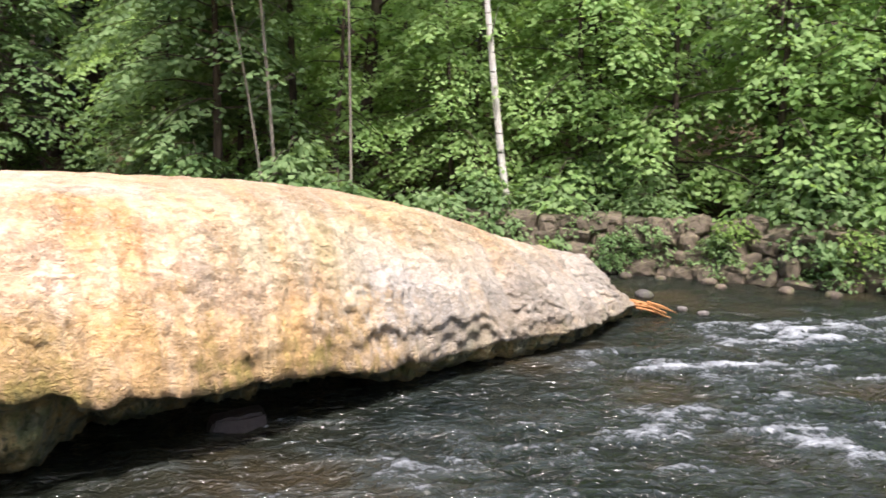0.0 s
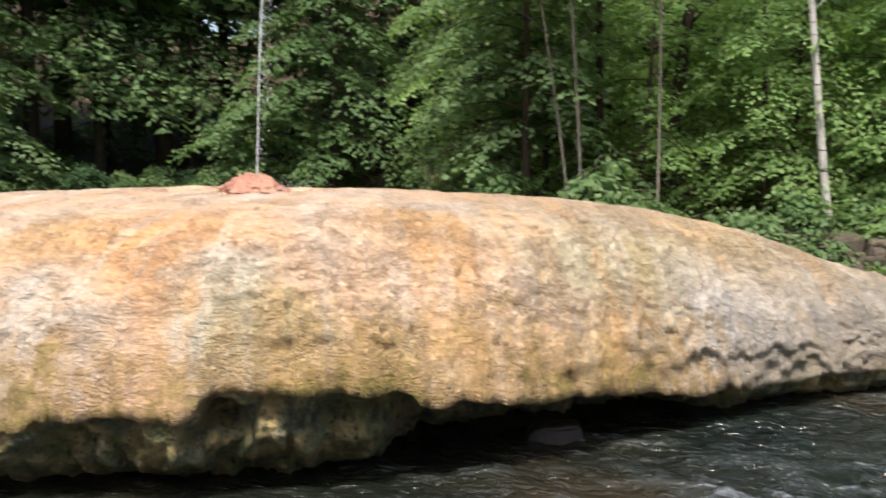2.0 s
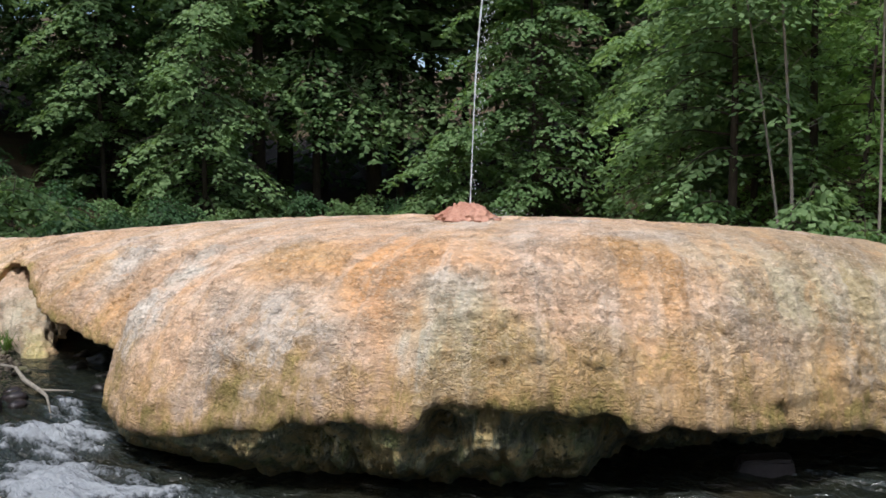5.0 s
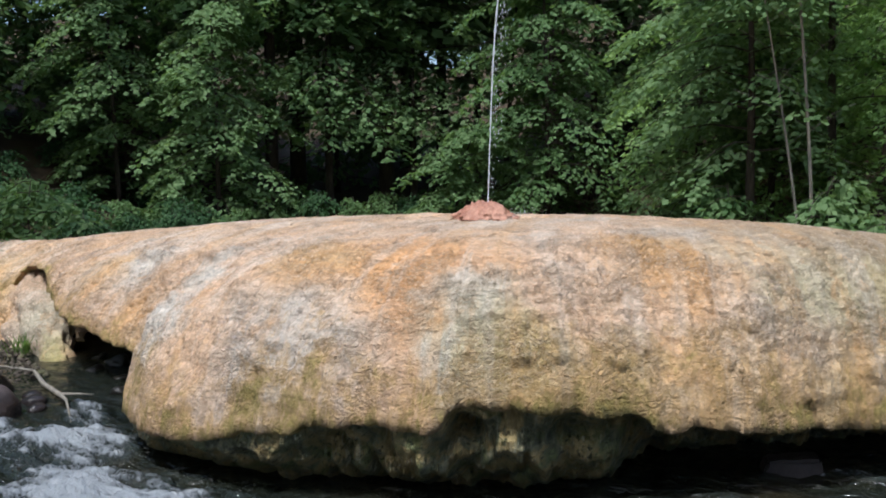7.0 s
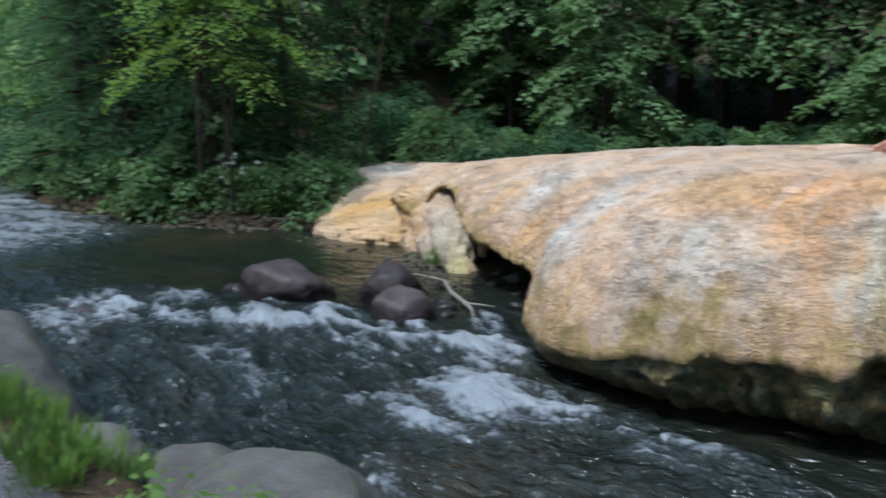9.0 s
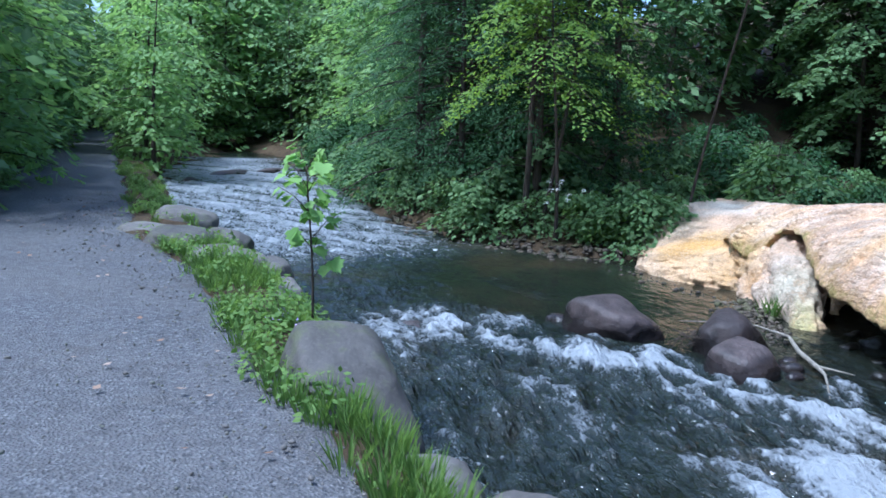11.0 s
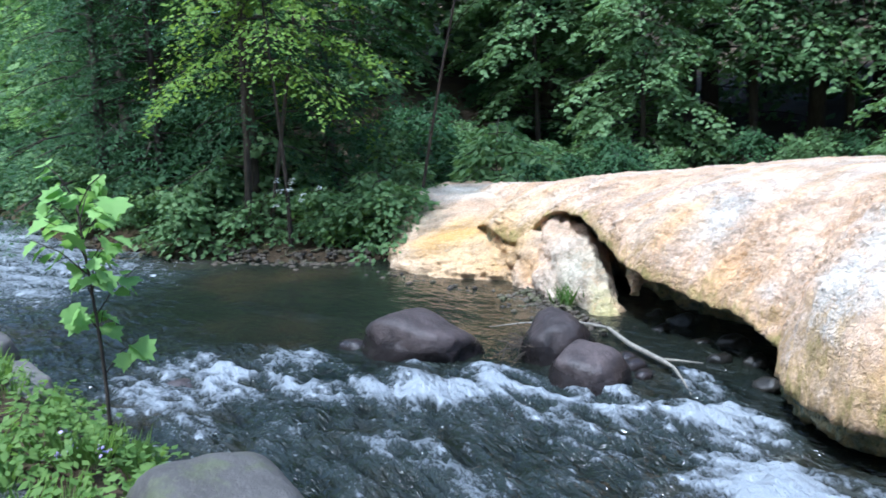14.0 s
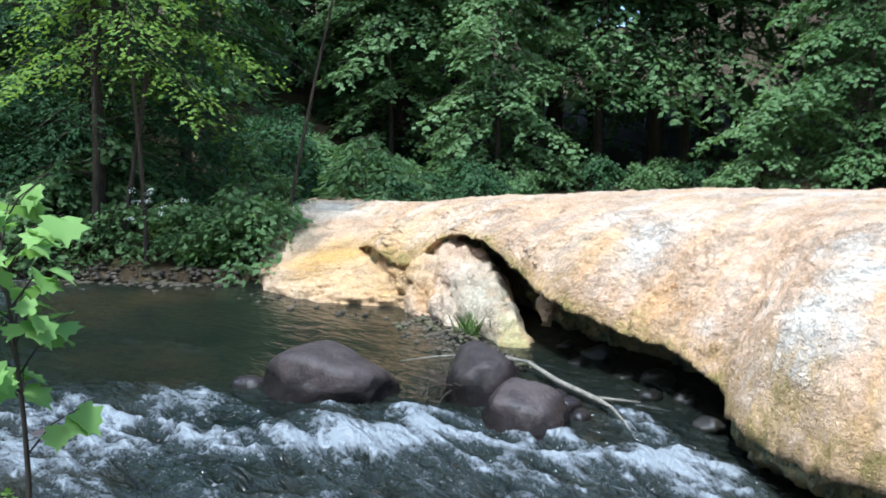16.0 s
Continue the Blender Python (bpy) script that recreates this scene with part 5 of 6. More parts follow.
under_kinds = [tree_kind(11, 9.5, 64, 2.4, 0.7, 0, 0.19, name="understory_tree", boughs=True, wide=0.72),
               tree_kind(12, 10.5, 68, 2.6, 0.9, 0, 0.19, name="understory_tree", boughs=True, wide=0.72),
               tree_kind(13, 3.4, 24, 1.6, 0.3, 0, 0.17, name="understory_tree", boughs=True, wide=0.72, trunk=0.06),
               tree_kind(14, 9.0, 44, 2.6, 2.6, 0, 0.19, trunk=0.12, name="understory_tree", boughs=True, wide=0.72),
               tree_kind(15, 7.0, 32, 2.4, 0.4, 15, 0.29, 0.55, name="understory_tree", per_limb=4),
               tree_kind(16, 8.5, 34, 2.7, 0.6, 15, 0.31, 0.6, name="understory_tree", per_limb=4),
               tree_kind(17, 6.5, 38, 2.2, 0.4, 0, 0.15, leaf=LEAF_FRESH, name="understory_tree", boughs=True, wide=0.7),
               tree_kind(18, 7.5, 42, 2.5, 0.5, 0, 0.155, leaf=LEAF_FRESH, name="understory_tree", boughs=True, wide=0.7)]
under_kinds += [tree_kind(19, 7.0, 28, 2.4, 0.4, 15, 0.28, 0.55, leaf=LEAF_FRESH, name="understory_tree", per_limb=4)]
rng = np.random.default_rng(5)
# the front row, in masses with gaps between them
places = [(-7.0, 27.4, 50, 0.95, 0), (-4.2, 32.0, 40, 1.3, 3), (0.3, 27.0, 20, 1.0, 2), (3.3, 27.6, 75, 0.95, 1), (7.6, 24.5, 160, 1.15, 6), (9.4, 24.5, 40, 1.2, 7),
          (-12.5, 31.0, 130, 1.0, 0), (-15.0, 32.0, 10, 1.0, 1), (6.2, 17.6, 200, 0.85, 3), (-1.2, 33.5, 10, 1.3, 3), (5.6, 33.0, 60, 1.3, 3), (-9.2, 32.0, 20, 1.5, 7), (-16.0, 29.0, 80, 1.1, 0), (5.9, 20.5, 300, 0.75, 0), (7.3, 19.5, 100, 0.7, 3),
          (8.3, 16.6, 10, 0.8, 6), (10.2, 15.2, 100, 0.8, 6), (12.4, 13.8, 220, 0.9, 7), (13.8, 12.6, 60, 1.0, 6),
          (14.9, 11.0, 310, 1.0, 7), (16.4, 9.8, 150, 1.1, 6), (18.0, 8.2, 80, 1.0, 7), (20.5, 6.7, 20, 1.1, 6), (23.0, 5.2, 240, 1.1, 7)]
for off, gap, lo, hi, size in ((4.8, 3.0, 0, 4, 0.8), (8.0, 3.4, 4, 6, 1.0), (12.5, 4.0, 4, 6, 1.1), (21.0, 7.0, 4, 6, 1.4), (27.0, 6.0, 4, 6, 1.7)):
    x = -11.0
    while x < 27:
        px = x + rng.normal(0, 0.5)
        if px > 8 or off > 18:
            places.append((px, float(far_edge(px)) + off + rng.normal(0, 0.5), rng.uniform(0, 360), size * rng.uniform(0.8, 1.2), int(rng.integers(lo, hi)) if px < 7 or off > 9 else int(rng.integers(6, 8))))
        x += gap * rng.uniform(0.8, 1.25)
# upstream along both banks
for off, gap, size in ((2.9, 2.6, 0.9), (5.5, 3.2, 1.1), (9.5, 4.2, 1.4)):
    x = -44.0
    while x < -16.5:
        px = x + rng.normal(0, 0.5)
        places.append((px, float(far_edge(px)) + off + rng.normal(0, 0.4), rng.uniform(0, 360), size * rng.uniform(0.8, 1.2), (4, 8, 8)[int(rng.integers(0, 2))]))
        x += gap * rng.uniform(0.8, 1.25)
for k in range(40):
    px = rng.uniform(-66, -40)
    py = 0.58 * -px + rng.uniform(-4, 14)
    if path_side(px, py) < -1.5:
        places.append((px, py, rng.uniform(0, 360), rng.uniform(1.2, 2.0), (4, 8, 8)[int(rng.integers(0, 3))]))
for off, gap, size in ((1.0, 2.2, 0.9), (3.2, 2.8, 1.1), (6.5, 3.6, 1.4)):
    x = -66.0
    while x < -14.5:
        px = x + rng.normal(0, 0.4)
        places.append((px, float(path_edge(px)) - float(path_width(px)) / 0.91 - off + rng.normal(0, 0.2), rng.uniform(0, 360), size * rng.uniform(0.8, 1.2), (4, 8, 8)[int(rng.integers(0, 3))]))
        x += gap * rng.uniform(0.8, 1.25)
x = -46.0
while x < -24:
    e = float(path_edge(x))
    places.append((x, e + rng.uniform(0.9, max(1.0, float(near_edge(x)) - e - 0.6)), rng.uniform(0, 360), rng.uniform(0.6, 0.9), (4, 8, 8)[int(rng.integers(0, 3))]))
    x += rng.uniform(2.0, 3.4)
# where the path turns into the woods
for k in range(16):
    places.append((rng.uniform(-66, -50), rng.uniform(21, 32), rng.uniform(0, 360), rng.uniform(1.0, 1.6), (4, 8, 8)[int(rng.integers(0, 3))]))
places += [(-10.6, 28.5, 200, 0.95, 0), (-15.5, 25.5, 120, 1.2, 4), (-18.5, 26.5, 300, 1.5, 4), (13.0, 23.0, 60, 1.4, 8), (18.0, 19.0, 150, 1.4, 8)]
stand(under_kinds, places, "leafy green understory tree in the woods beside the creek", "understory trees")

# the dark hemlocks and the yellow-green maple at the bend
dark_kinds = [tree_kind(41, 9.0, 46, 2.2, 0.9, 0, 0.11, trunk=0.13, lean=0.2, bark=BARK, leaf=LEAF_DARK, name="hemlock_tree", wide=0.34, boughs=True, twigs=13, per=11), tree_kind(42, 8.0, 42, 2.0, 0.8, 0, 0.11, trunk=0.11, lean=0.2, bark=BARK, leaf=LEAF_DARK, name="hemlock_tree", wide=0.34, boughs=True, twigs=13, per=11)]
stand(dark_kinds, [(-12.6, 15.2, 0, 1.0, 0), (-14.6, 15.2, 80, 1.05, 1), (-11.6, 16.6, 190, 0.95, 1), (-16.8, 16.8, 30, 1.1, 0), (-13.4, 17.6, 300, 1.1, 1), (-18.8, 18.4, 120, 1.0, 0), (-11.9, 14.3, 140, 0.85, 1), (-15.4, 14.3, 250, 0.9, 0), (-13.6, 13.9, 330, 0.8, 1)],
      "dark green hemlock with drooping feathery branches", "hemlocks")
maple = [tree_kind(51, 5.6, 22, 2.3, 2.9, 0, 0.10, trunk=0.04, lean=0.4, bark=BARK, leaf=LEAF_PALE, name="maple_tree", boughs=True, wide=0.6, twigs=12, per=9)]
stand(maple, [(-10.5, 13.1, 40, 0.95, 0)], "slender maple with yellow-green leaves leaning over the creek", "young maples")

# shrubs and low plants on the banks
shrub_kinds = [tree_kind(61, 1.5, 16, 0.9, 0.1, 16, 0.135, 0.25, 0.025, 0.2, name="shrub", per_limb=5), tree_kind(62, 1.1, 14, 0.8, 0.08, 16, 0.135, 0.25, 0.02, 0.2, name="shrub", per_limb=5),
               tree_kind(63, 0.7, 12, 0.6, 0.05, 26, 0.085, 0.2, 0.015, 0.1, leaf=GRASS, name="shrub", per_limb=5),
               tree_kind(64, 1.3, 16, 0.9, 0.08, 16, 0.135, 0.25, 0.02, 0.2, leaf=LEAF_DARK, name="shrub", per_limb=5)]
places = []
x = -32.0
while x < 20:
    px = x + rng.normal(0, 0.25)
    if not -8.6 < px < 4.5:
        places.append((px, float(far_edge(px)) + rng.uniform(0.35, 1.1), rng.uniform(0, 360), rng.uniform(0.7, 1.2), int(rng.integers(0, 3)) if px > -14 or rng.uniform() < 0.25 else 3))
    if rng.uniform() < 0.8 and not -8.0 < px < 5:
        places.append((px, float(far_edge(px)) + rng.uniform(1.3, 3.0), rng.uniform(0, 360), rng.uniform(0.8, 1.4), int(rng.integers(0, 2)) if px > -13 else 3))
    x += rng.uniform(0.7, 1.15)
for k in range(24):
    px = rng.uniform(-40, -12)
    places.append((px, float(path_edge(px)) - float(path_width(px)) / 0.91 - rng.uniform(0.3, 1.0), rng.uniform(0, 360), rng.uniform(0.7, 1.2), int(rng.integers(0, 3))))
for px in (-12.8, -13.6, -14.6, -15.8, -17.0, -18.6, -20.5, -23.0, -26.0):
    places.append((px, float(path_edge(px)) + rng.uniform(0.25, 0.6), rng.uniform(0, 360), rng.uniform(0.28, 0.5), 2))
places += [(-9.7, 14.9, 20, 0.8, 1), (-9.75, 16.1, 80, 0.8, 0), (-11.0, 17.6, 140, 1.0, 0), (-9.8, 19.2, 20, 0.9, 3), (-10.9, 20.4, 70, 1.1, 3), (-12.2, 19.8, 120, 1.0, 3), (-8.6, 20.6, 200, 0.9, 3), (-11.8, 22.0, 260, 1.2, 3), (-9.6, 22.4, 310, 1.1, 3), (-9.7, 13.8, 310, 1.0, 2), (-10.6, 14.2, 30, 1.1, 2)]
x = -13.0
while x < 8.5:
    for y in (22.5, 25.5, 29.0):
        if x < -5.5 or (y > 28 and rng.uniform() < 0.4):
            places.append((x + rng.normal(0, 0.3), y + rng.normal(0, 0.7), rng.uniform(0, 360), rng.uniform(0.7, 1.1), (0, 1, 3)[int(rng.integers(0, 3))]))
    x += rng.uniform(0.8, 1.3)
for k in range(22):
    px = 8.2 + 0.34 * k + rng.normal(0, 0.15)
    places.append((px, float(far_edge(px)) + rng.uniform(0.15, 0.7), rng.uniform(0, 360), rng.uniform(0.5, 0.85), int(rng.integers(0, 3))))
stand(shrub_kinds, places, "low green shrub on the creek bank", "bank shrubs", "shrub")

tall_kinds = [tree_kind(31, 17, 34, 4.0, 7.0, 10, 0.72, 1.1, 0.24, 0.5, name="tall_tree"),
              tree_kind(32, 19, 34, 4.4, 8.0, 10, 0.75, 1.1, 0.28, 0.5, name="tall_tree")]
places = []
for off, gap in ((16.5, 5.0), (21, 6), (27, 7)):
    x = -60.0
    while x < 40:
        px = x + rng.normal(0, 1.0)
        if not (px > 7 and off < 12) and not (px < -20 and rng.uniform() < 0.6):
            places.append((px, float(far_edge(px)) + off + rng.normal(0, 0.8), rng.uniform(0, 360), rng.uniform(0.85, 1.2), int(rng.integers(0, 2))))
        x += gap * rng.uniform(0.8, 1.25)
# behind the path: unseen trees, added for the water to reflect
for off, gap in ((6.5, 6), (13, 7), (21, 8)):
    x = -60.0
    while x < 30:
        px = x + rng.normal(0, 1.0)
        if px > -24 and off < 10 or px < -18 and rng.uniform() < 0.5:
            x += gap
            continue
        places.append((px, float(path_edge(px)) - 3.4 - off - (3 if px > -14 else 0) + rng.normal(0, 0.8), rng.uniform(0, 360), rng.uniform(0.85, 1.2), int(rng.integers(0, 2))))
        x += gap * rng.uniform(0.8, 1.25)
stand(tall_kinds, places, "tall forest tree with a high leafy crown", "forest trees")


# single trunks that stand out among the leaves
def bare_trunk(name, foot, head, radius, material, label, wave=0.08, sides=10):
    thing = new(name)
    bm = bmesh.new()
    a, b2 = Vector(foot), Vector(head)
    a.z = height_at(a.x, a.y) - 0.2
    pts, rad = [], []
    for k in range(13):
        t = k / 12
        p = a.lerp(b2, t)
        pts.append(p + Vector((wave * math.sin(4.2 * t + a.x), wave * math.cos(3.1 * t + a.y), 0)) - a)
        rad.append(radius * (1.1 - 0.6 * t))
    tube(bm, pts, rad, sides)
    for k in range(7):
        t = 0.45 + 0.07 * k
        p = pts[int(t * 12)]
        az = k * 2.4 + a.x
        ln = 1.3 - 0.8 * t
        tube(bm, [p, p + Vector((math.cos(az) * ln * 0.5, math.sin(az) * ln * 0.5, 0.35 * ln)), p + Vector((math.cos(az) * ln, math.sin(az) * ln, 0.55 * ln))], [radius * 0.25, radius * 0.15, 0.005], 5)
    thing.location = a
    part("trunk", bm, material, thing)
    tips = np.array([(*(p + Vector((math.cos(q * 2.4) * 1.0, math.sin(q * 2.4) * 1.0, 0.4))), math.cos(q * 2.4), math.sin(q * 2.4), 0.0) for q in range(24) for p in pts[9:]])
    r2 = np.random.default_rng(int(abs(a.x) * 10))
    link("crown", leaf_cloud("crown", *sprays(r2, tips, 16, 0.5, 0.14)), LEAF, thing)
    return tagged(thing, label, "tree", "trunks in the woods")


bare_trunk("birch_tree", (10.5, 13.35, 0), (9.35, 14.2, 9.0), 0.07, BIRCH, "white birch trunk leaning among green leaves")
bare_trunk("slender_tree", (6.5, 15.3, 0), (6.1, 15.5, 7.0), 0.034, BARK_PALE, "slender pale grey trunk among green leaves", 0.04)
bare_trunk("slender_tree", (6.4, 15.4, 0), (5.5, 15.7, 6.5), 0.026, BARK_PALE, "thin pale leaning trunk among green leaves", 0.04)
bare_trunk("slender_tree", (7.7, 17.5, 0), (7.8, 17.5, 8.5), 0.09, BARK, "slender reddish brown trunk in the shade", 0.1)
bare_trunk("slender_tree", (7.7, 14.8, 0), (7.65, 14.8, 8.0), 0.026, BARK_PALE, "slender pale grey trunk among green leaves", 0.04)
bare_trunk("slender_tree", (8.95, 16.9, 0), (9.85, 16.5, 9.0), 0.15, BARK, "dark reddish trunk leaning in the shade", 0.12)
bare_trunk("slender_tree", (16.6, 12.2, 0), (16.3, 12.6, 9.0), 0.2, BARK, "broad dark trunk behind the leaves", 0.1)
bare_trunk("slender_tree", (-9.3, 15.65, 0), (-7.9, 16.1, 7.4), 0.03, BARK, "thin grey trunk leaning over the bank", 0.05)
bare_trunk("slender_tree", (-11.5, 13.3, 0), (-11.2, 13.6, 7.0), 0.06, BARK, "brown trunk standing on the creek bank", 0.06)
bare_trunk("slender_tree", (-11.25, 13.5, 0), (-9.9, 14.0, 7.0), 0.04, BARK, "slim grey-brown trunk leaning on the creek bank", 0.06)


# ---------------------------------------------------------------- the jet of water over the vent
def build_jet():
    m, nt, b = mat("jet_water", 0.15, 0.6)
    b.inputs["Base Color"].default_value = (0.80, 0.84, 0.88, 1)
    b.inputs["Alpha"].default_value = 0.55
    b.inputs["IOR"].default_value = 1.33
    thing = new("water_jet")
    thing.location = (0.49, 9.6, 2.10)
    bm = bmesh.new()
    pts, rad = [], []
    for k in range(61):
        t = k / 60
        pts.append((0.085 * t * 2.6 * t + 0.006 * math.sin(9 * t) + 0.05 * t, 0.02 * math.sin(5 * t), -0.1 + 3.6 * t))
        rad.append((0.0095 + 0.006 * t) * (0.55 + 1.0 * abs(fbm(t * 40, 0, 0, 3))))
    tube(bm, pts, rad, 8)
    part("column", bm, m, thing)
    rng = np.random.default_rng(77)
    bm = bmesh.new()
    bmesh.ops.create_icosphere(bm, subdivisions=1, radius=1.0)
    base = np.array([v.co[:] for v in bm.verts])
    tris = np.array([[v.index for v in f.verts] for f in bm.faces])
    bm.free()
    verts, faces = [], []
    for k in range(420):
        h = 3.5 * rng.uniform(0, 1) ** 0.7
        off = abs(rng.normal(0, 0.03 + 0.06 * h / 3.5)) + (0.10 * rng.uniform(0, 1) if k % 2 else 0)
        a = 0.002 + 0.004 * rng.uniform(0, 1)
        verts.append(base * np.array([a, a, a * 2.2]) + (0.05 * h / 3.5 + 0.2 * (h / 3.5) ** 2 + off, rng.normal(0, 0.05), h))
        faces.append(tris + k * len(base))
    for k in range(90):
        a = 0.002 + 0.003 * rng.uniform(0, 1)
        verts.append(base * a + (0.25 + abs(rng.normal(0, 0.22)), rng.normal(0, 0.15), -0.18 + 0.10 * rng.uniform(0, 1) ** 2))
        faces.append(tris + k * len(base) + 420 * len(base))
    link("spray", array_mesh("spray", np.concatenate(verts), np.concatenate(faces)), m, thing)["kind"] = "stuff"
    tagged(thing, "thin white jet of spring water with falling drops", "water jet")


build_jet()


# ---------------------------------------------------------------- weeds, grass, sapling and litter beside the path
def on_boulder(x, y):
    e = float(path_edge(x))
    return -5.35 < x < -4.2 and y > e + 0.12 or -4.2 < x < -3.2 and y > e + 0.5 or -3.2 < x < -2.1 and y > e + 0.55


def build_grass():
    rng = np.random.default_rng(91)
    pos, way, up, size = [], [], [], []
    clumps = []
    for k in range(560):
        x = rng.uniform(-24, 2.5) if k % 4 == 0 else rng.uniform(-9.5, -1.5)
        e = float(path_edge(x))
        y = e + rng.uniform(0.02, max(0.3, min(1.2, 0.85 * (float(near_edge(x)) - e))))
        clumps.append((x, y))
    for x, y in clumps:
        if on_boulder(x, y) or fbm(x * 1.1, y * 1.1, 8.0, 2) < -0.12:
            continue
        z = max(height_at(x, y), 0.2)
        n = int(rng.integers(18, 46))
        r = rng.uniform(0.04, 0.14)
        for q in range(n):
            a = rng.uniform(0, 6.28)
            pos.append((x + math.cos(a) * r * rng.uniform(0, 1), y + math.sin(a) * r * rng.uniform(0, 1), z))
            way.append((math.cos(a) * 0.55, math.sin(a) * 0.55, 1.0 + rng.normal(0, 0.2)))
            up.append((math.cos(a), math.sin(a), 0.3))
            size.append(rng.uniform(0.06, 0.18))
    me = leaf_cloud("grass", np.array(pos), np.array(way), np.array(up), np.array(size), 0.07)
    tagged(link("grass", me, GRASS), "green grass tufts along the path's edge", "grass", kind="stuff")
    # broad-leaved weeds
    tips = []
    for k in range(600):
        x = rng.uniform(-22, 2.0) if k % 4 == 0 else rng.uniform(-9.5, -1.5)
        e = float(path_edge(x))
        y = e + rng.uniform(-0.02, max(0.3, min(1.3, 0.95 * (float(near_edge(x)) - e))))
        if not on_boulder(x, y) and fbm(x * 1.6, y * 1.6, 2.0, 2) > 0.06:
            tips.append((x, y, max(height_at(x, y), 0.2) + rng.uniform(0.04, 0.22), 0, 0, 0.3))
    for k in range(100):
        x = rng.uniform(-7.0, -5.05)
        y = float(path_edge(x)) + rng.uniform(0.0, 1.0)
        tips.append((x, y, max(height_at(x, y), 0.2) + rng.uniform(0.03, 0.22), 0, 0, 0.3))
    me = leaf_cloud("weeds", *sprays(rng, np.array(tips), 18, 0.13, 0.052))
    tagged(link("weeds", me, GRASS), "broad-leaved green weeds along the path's edge", "weeds", kind="stuff")
    # pale violet flower heads
    m, nt, b = mat("petals", 0.7, 0.2)
    b.inputs["Base Color"].default_value = (0.46, 0.36, 0.62, 1)
    tips = np.array([(-5.68 + rng.normal(0, 0.14), 3.66 + rng.normal(0, 0.12), 1.08 + rng.uniform(0, 0.1), 0, 0, 0.2) for k in range(5)])
    me = leaf_cloud("flowers", *sprays(rng, tips, 12, 0.03, 0.022), 0.9)
    tagged(link("flowers", me, m), "small pale violet flower heads among the weeds", "flowers", kind="stuff")
    # white umbels among the shrubs of the far bank, and a tuft at the apron's foot
    m, nt, b = mat("white_petals", 0.7, 0.2)
    b.inputs["Base Color"].default_value = (0.62, 0.64, 0.58, 1)
    tips = np.array([(-10.26 + rng.normal(0, 0.3), 12.95 + rng.normal(0, 0.1), 1.3 + rng.uniform(-0.25, 0.2), 0, 0, 0.2) for k in range(9)])
    me = leaf_cloud("umbels", *sprays(rng, tips, 22, 0.05, 0.028), 0.9)
    tagged(link("umbels", me, m), "small white flower heads among the bank shrubs", "flowers", kind="stuff")
    pos, way, up, size = [], [], [], []
    for k in range(150):
        a = rng.uniform(0, 6.28)
        pos.append((-5.15 + rng.normal(0, 0.12), 10.78 + rng.normal(0, 0.08), 0.16))
        way.append((math.cos(a) * 0.7, math.sin(a) * 0.7, 1.0))
        up.append((math.cos(a), math.sin(a), 0.3))
        size.append(rng.uniform(0.10, 0.30))
    me = leaf_cloud("grass_tuft", np.array(pos), np.array(way), np.array(up), np.array(size), 0.06)
    tagged(link("grass_tuft", me, GRASS), "green grass tuft growing at the foot of the dripping crust", "grass", kind="stuff")
    # fallen leaves on the path
    m, nt, b = mat("dry_leaf", 0.8, 0.2)
    info = nt.nodes.new("ShaderNodeNewGeometry")
    nt.links.new(ramp(nt, info.outputs["Random Per Island"], [(0, (0.20, 0.10, 0.05)), (1, (0.34, 0.26, 0.20))]), b.inputs["Base Color"])
    n = 90
    px = rng.uniform(-14, 0, n)
    d = rng.uniform(0.1, 2.6, n)
    pos = np.stack([px, path_edge(px) - d, path_height(px) + 0.055 + 0 * px], 1)
    a = rng.uniform(0, 6.28, n)
    me = leaf_cloud("fallen_leaves", pos, np.stack([np.cos(a), np.sin(a), 0 * a], 1), np.array([0, 0, 1.0]) + rng.normal(0, 0.2, (n, 3)), rng.uniform(0.03, 0.075, n), 0.7)
    tagged(link("fallen_leaves", me, m), "dry fallen leaves lying on the gravel", "leaves", kind="stuff")


build_grass()


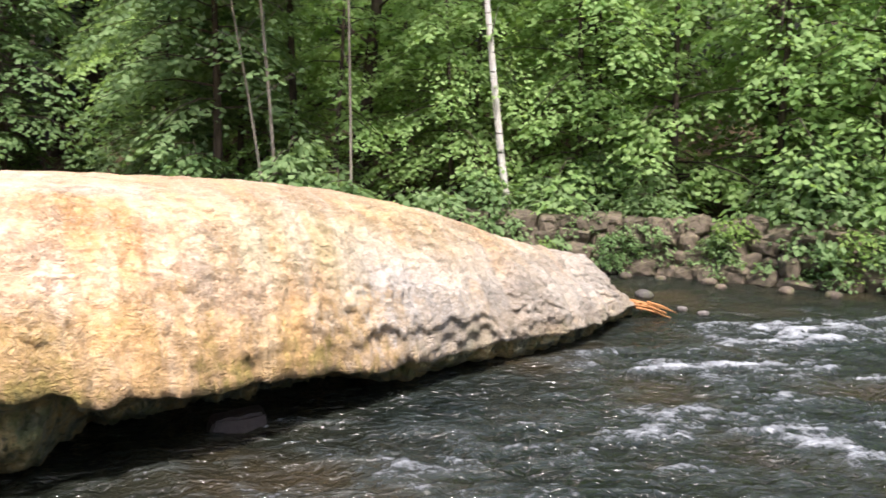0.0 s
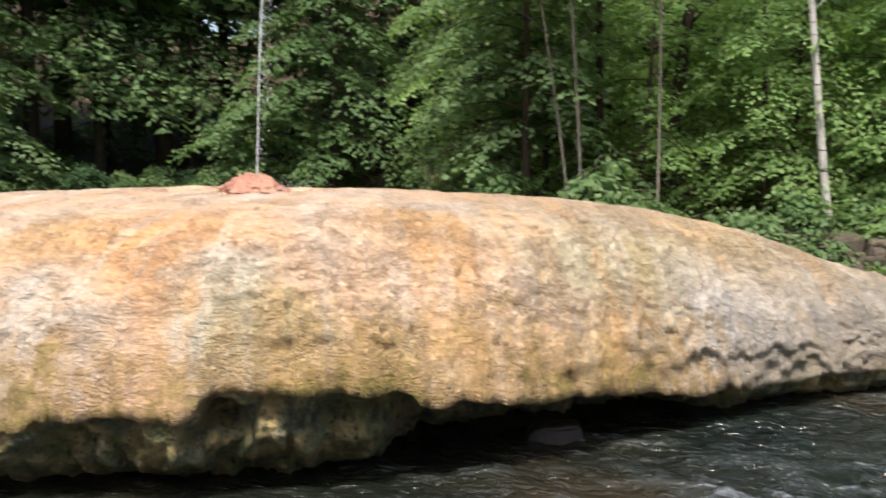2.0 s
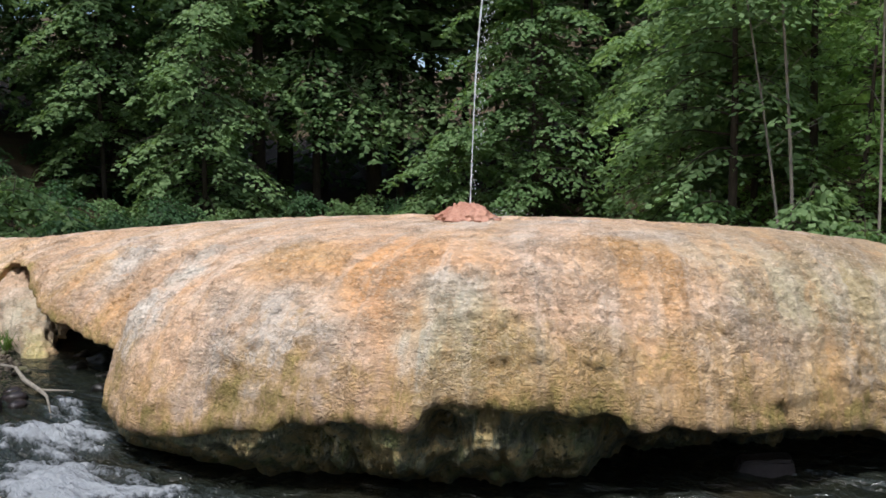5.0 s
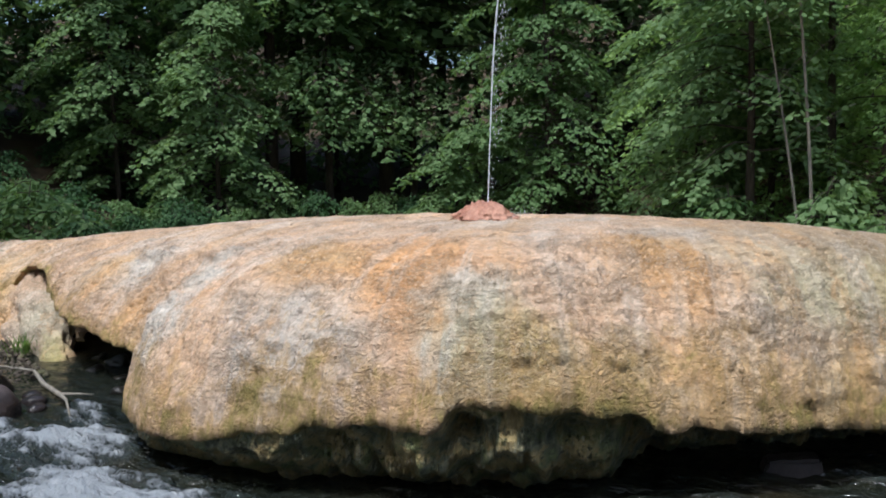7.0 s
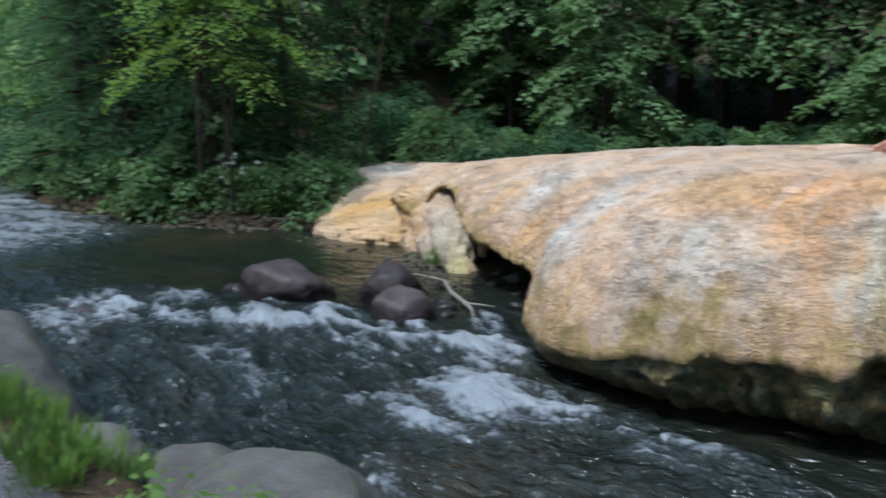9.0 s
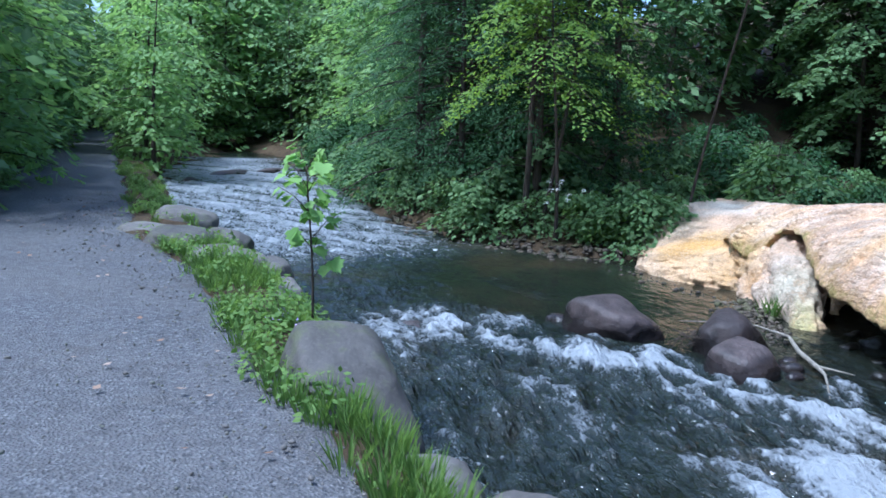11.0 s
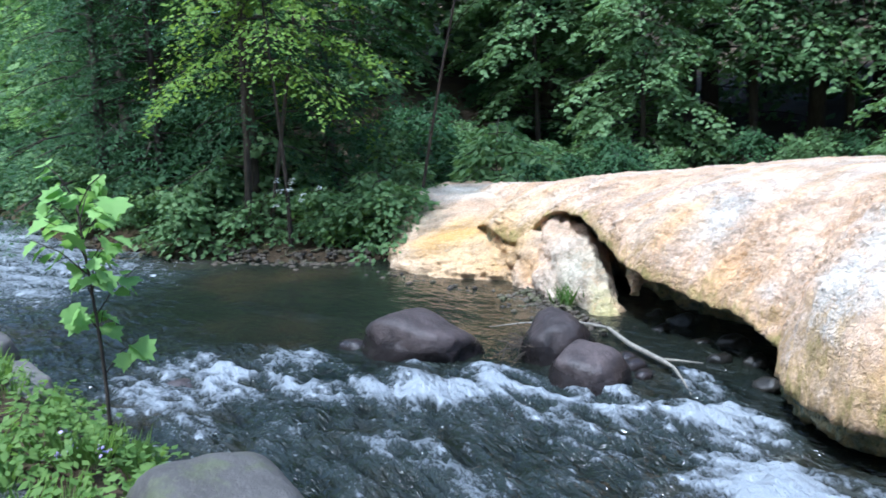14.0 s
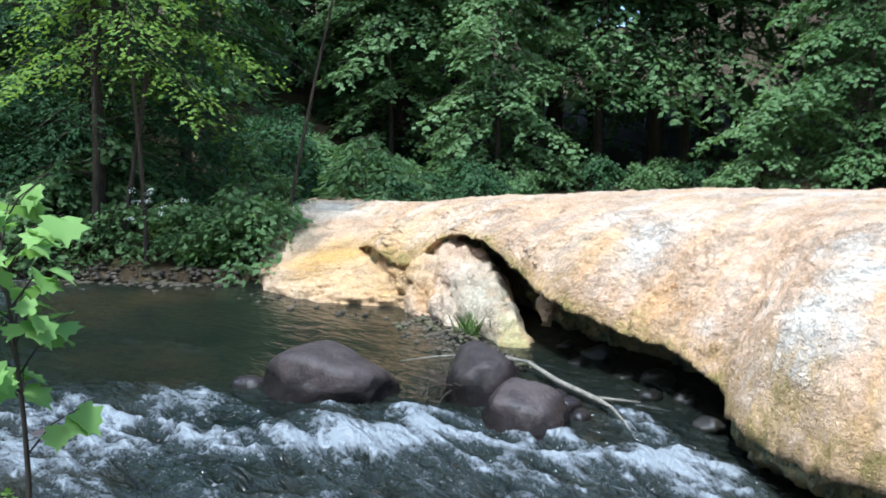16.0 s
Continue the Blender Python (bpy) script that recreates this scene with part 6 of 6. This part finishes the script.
def lobed_leaf():
    """A broad five-lobed leaf, one unit long, slightly cupped."""
    rim = [(0, 0), (0.22, -0.06), (0.52, 0.10), (0.42, 0.26), (0.62, 0.46), (0.38, 0.56), (0.30, 0.76), (0.12, 0.74), (0, 1.0)]
    pts = rim + [(-x, y) for x, y in rim[-2:0:-1]]
    bm = bmesh.new()
    c = bm.verts.new((0, 0.4, 0.0))
    vs = [bm.verts.new((x, y, 0.22 * abs(x) - 0.15 * y * y)) for x, y in pts]
    for i in range(len(vs)):
        bm.faces.new((c, vs[i], vs[(i + 1) % len(vs)]))
    me = bpy.data.meshes.new("leaf")
    bm.to_mesh(me)
    bm.free()
    me.materials.append(leaf_material("sapling_leaf", (0.14, 0.28, 0.06), (0.30, 0.46, 0.14), 0.4))
    me.shade_smooth()
    return me


def build_sapling():
    rng = np.random.default_rng(17)
    thing = new("sapling")
    thing.location = (-5.84, 3.98, 0.90)
    tagged(thing, "young sapling with broad lobed bright green leaves beside the creek", "sapling")
    bm = bmesh.new()
    stem = [Vector((0.02 * math.sin(4 * t), 0.02 * math.cos(3 * t), 1.25 * t)) for t in np.linspace(0, 1, 8)]
    tube(bm, stem, [0.012 - 0.007 * t for t in np.linspace(0, 1, 8)], 7)
    leaf = lobed_leaf()
    spots = []
    for k in range(18):
        t = 0.34 + 0.66 * (k / 17) ** 0.6
        p = stem[min(7, int(t * 7))].lerp(stem[min(7, int(t * 7) + 1)], t * 7 % 1)
        az = k * 2.4 + rng.normal(0, 0.3)
        ln = rng.uniform(0.14, 0.36) * (1.15 - 0.35 * t)
        q = p + Vector((math.cos(az) * ln, math.sin(az) * ln, 0.12 + rng.uniform(0, 0.08)))
        tw = bmesh.new()
        tube(tw, [p, p.lerp(q, 0.5) + Vector((0, 0, 0.03)), q], [0.004, 0.003, 0.002], 5)
        twig = part("twig", tw, BARK, thing)
        for j in range(4):
            spots.append((p.lerp(q, 0.5 + 0.14 * j), az + rng.normal(0, 0.9), twig))
    part("stem", bm, BARK, thing)
    for p, az, twig in spots:
        ob = link("leaf", leaf, None, twig)
        sz = rng.uniform(0.075, 0.135)
        ob.matrix_local = Matrix.Translation(p) @ pose(0, 0, 0, rng.normal(-28, 18), rng.normal(0, 18), math.degrees(az) - 90) @ Matrix.Diagonal((sz, sz, sz, 1))


build_sapling()
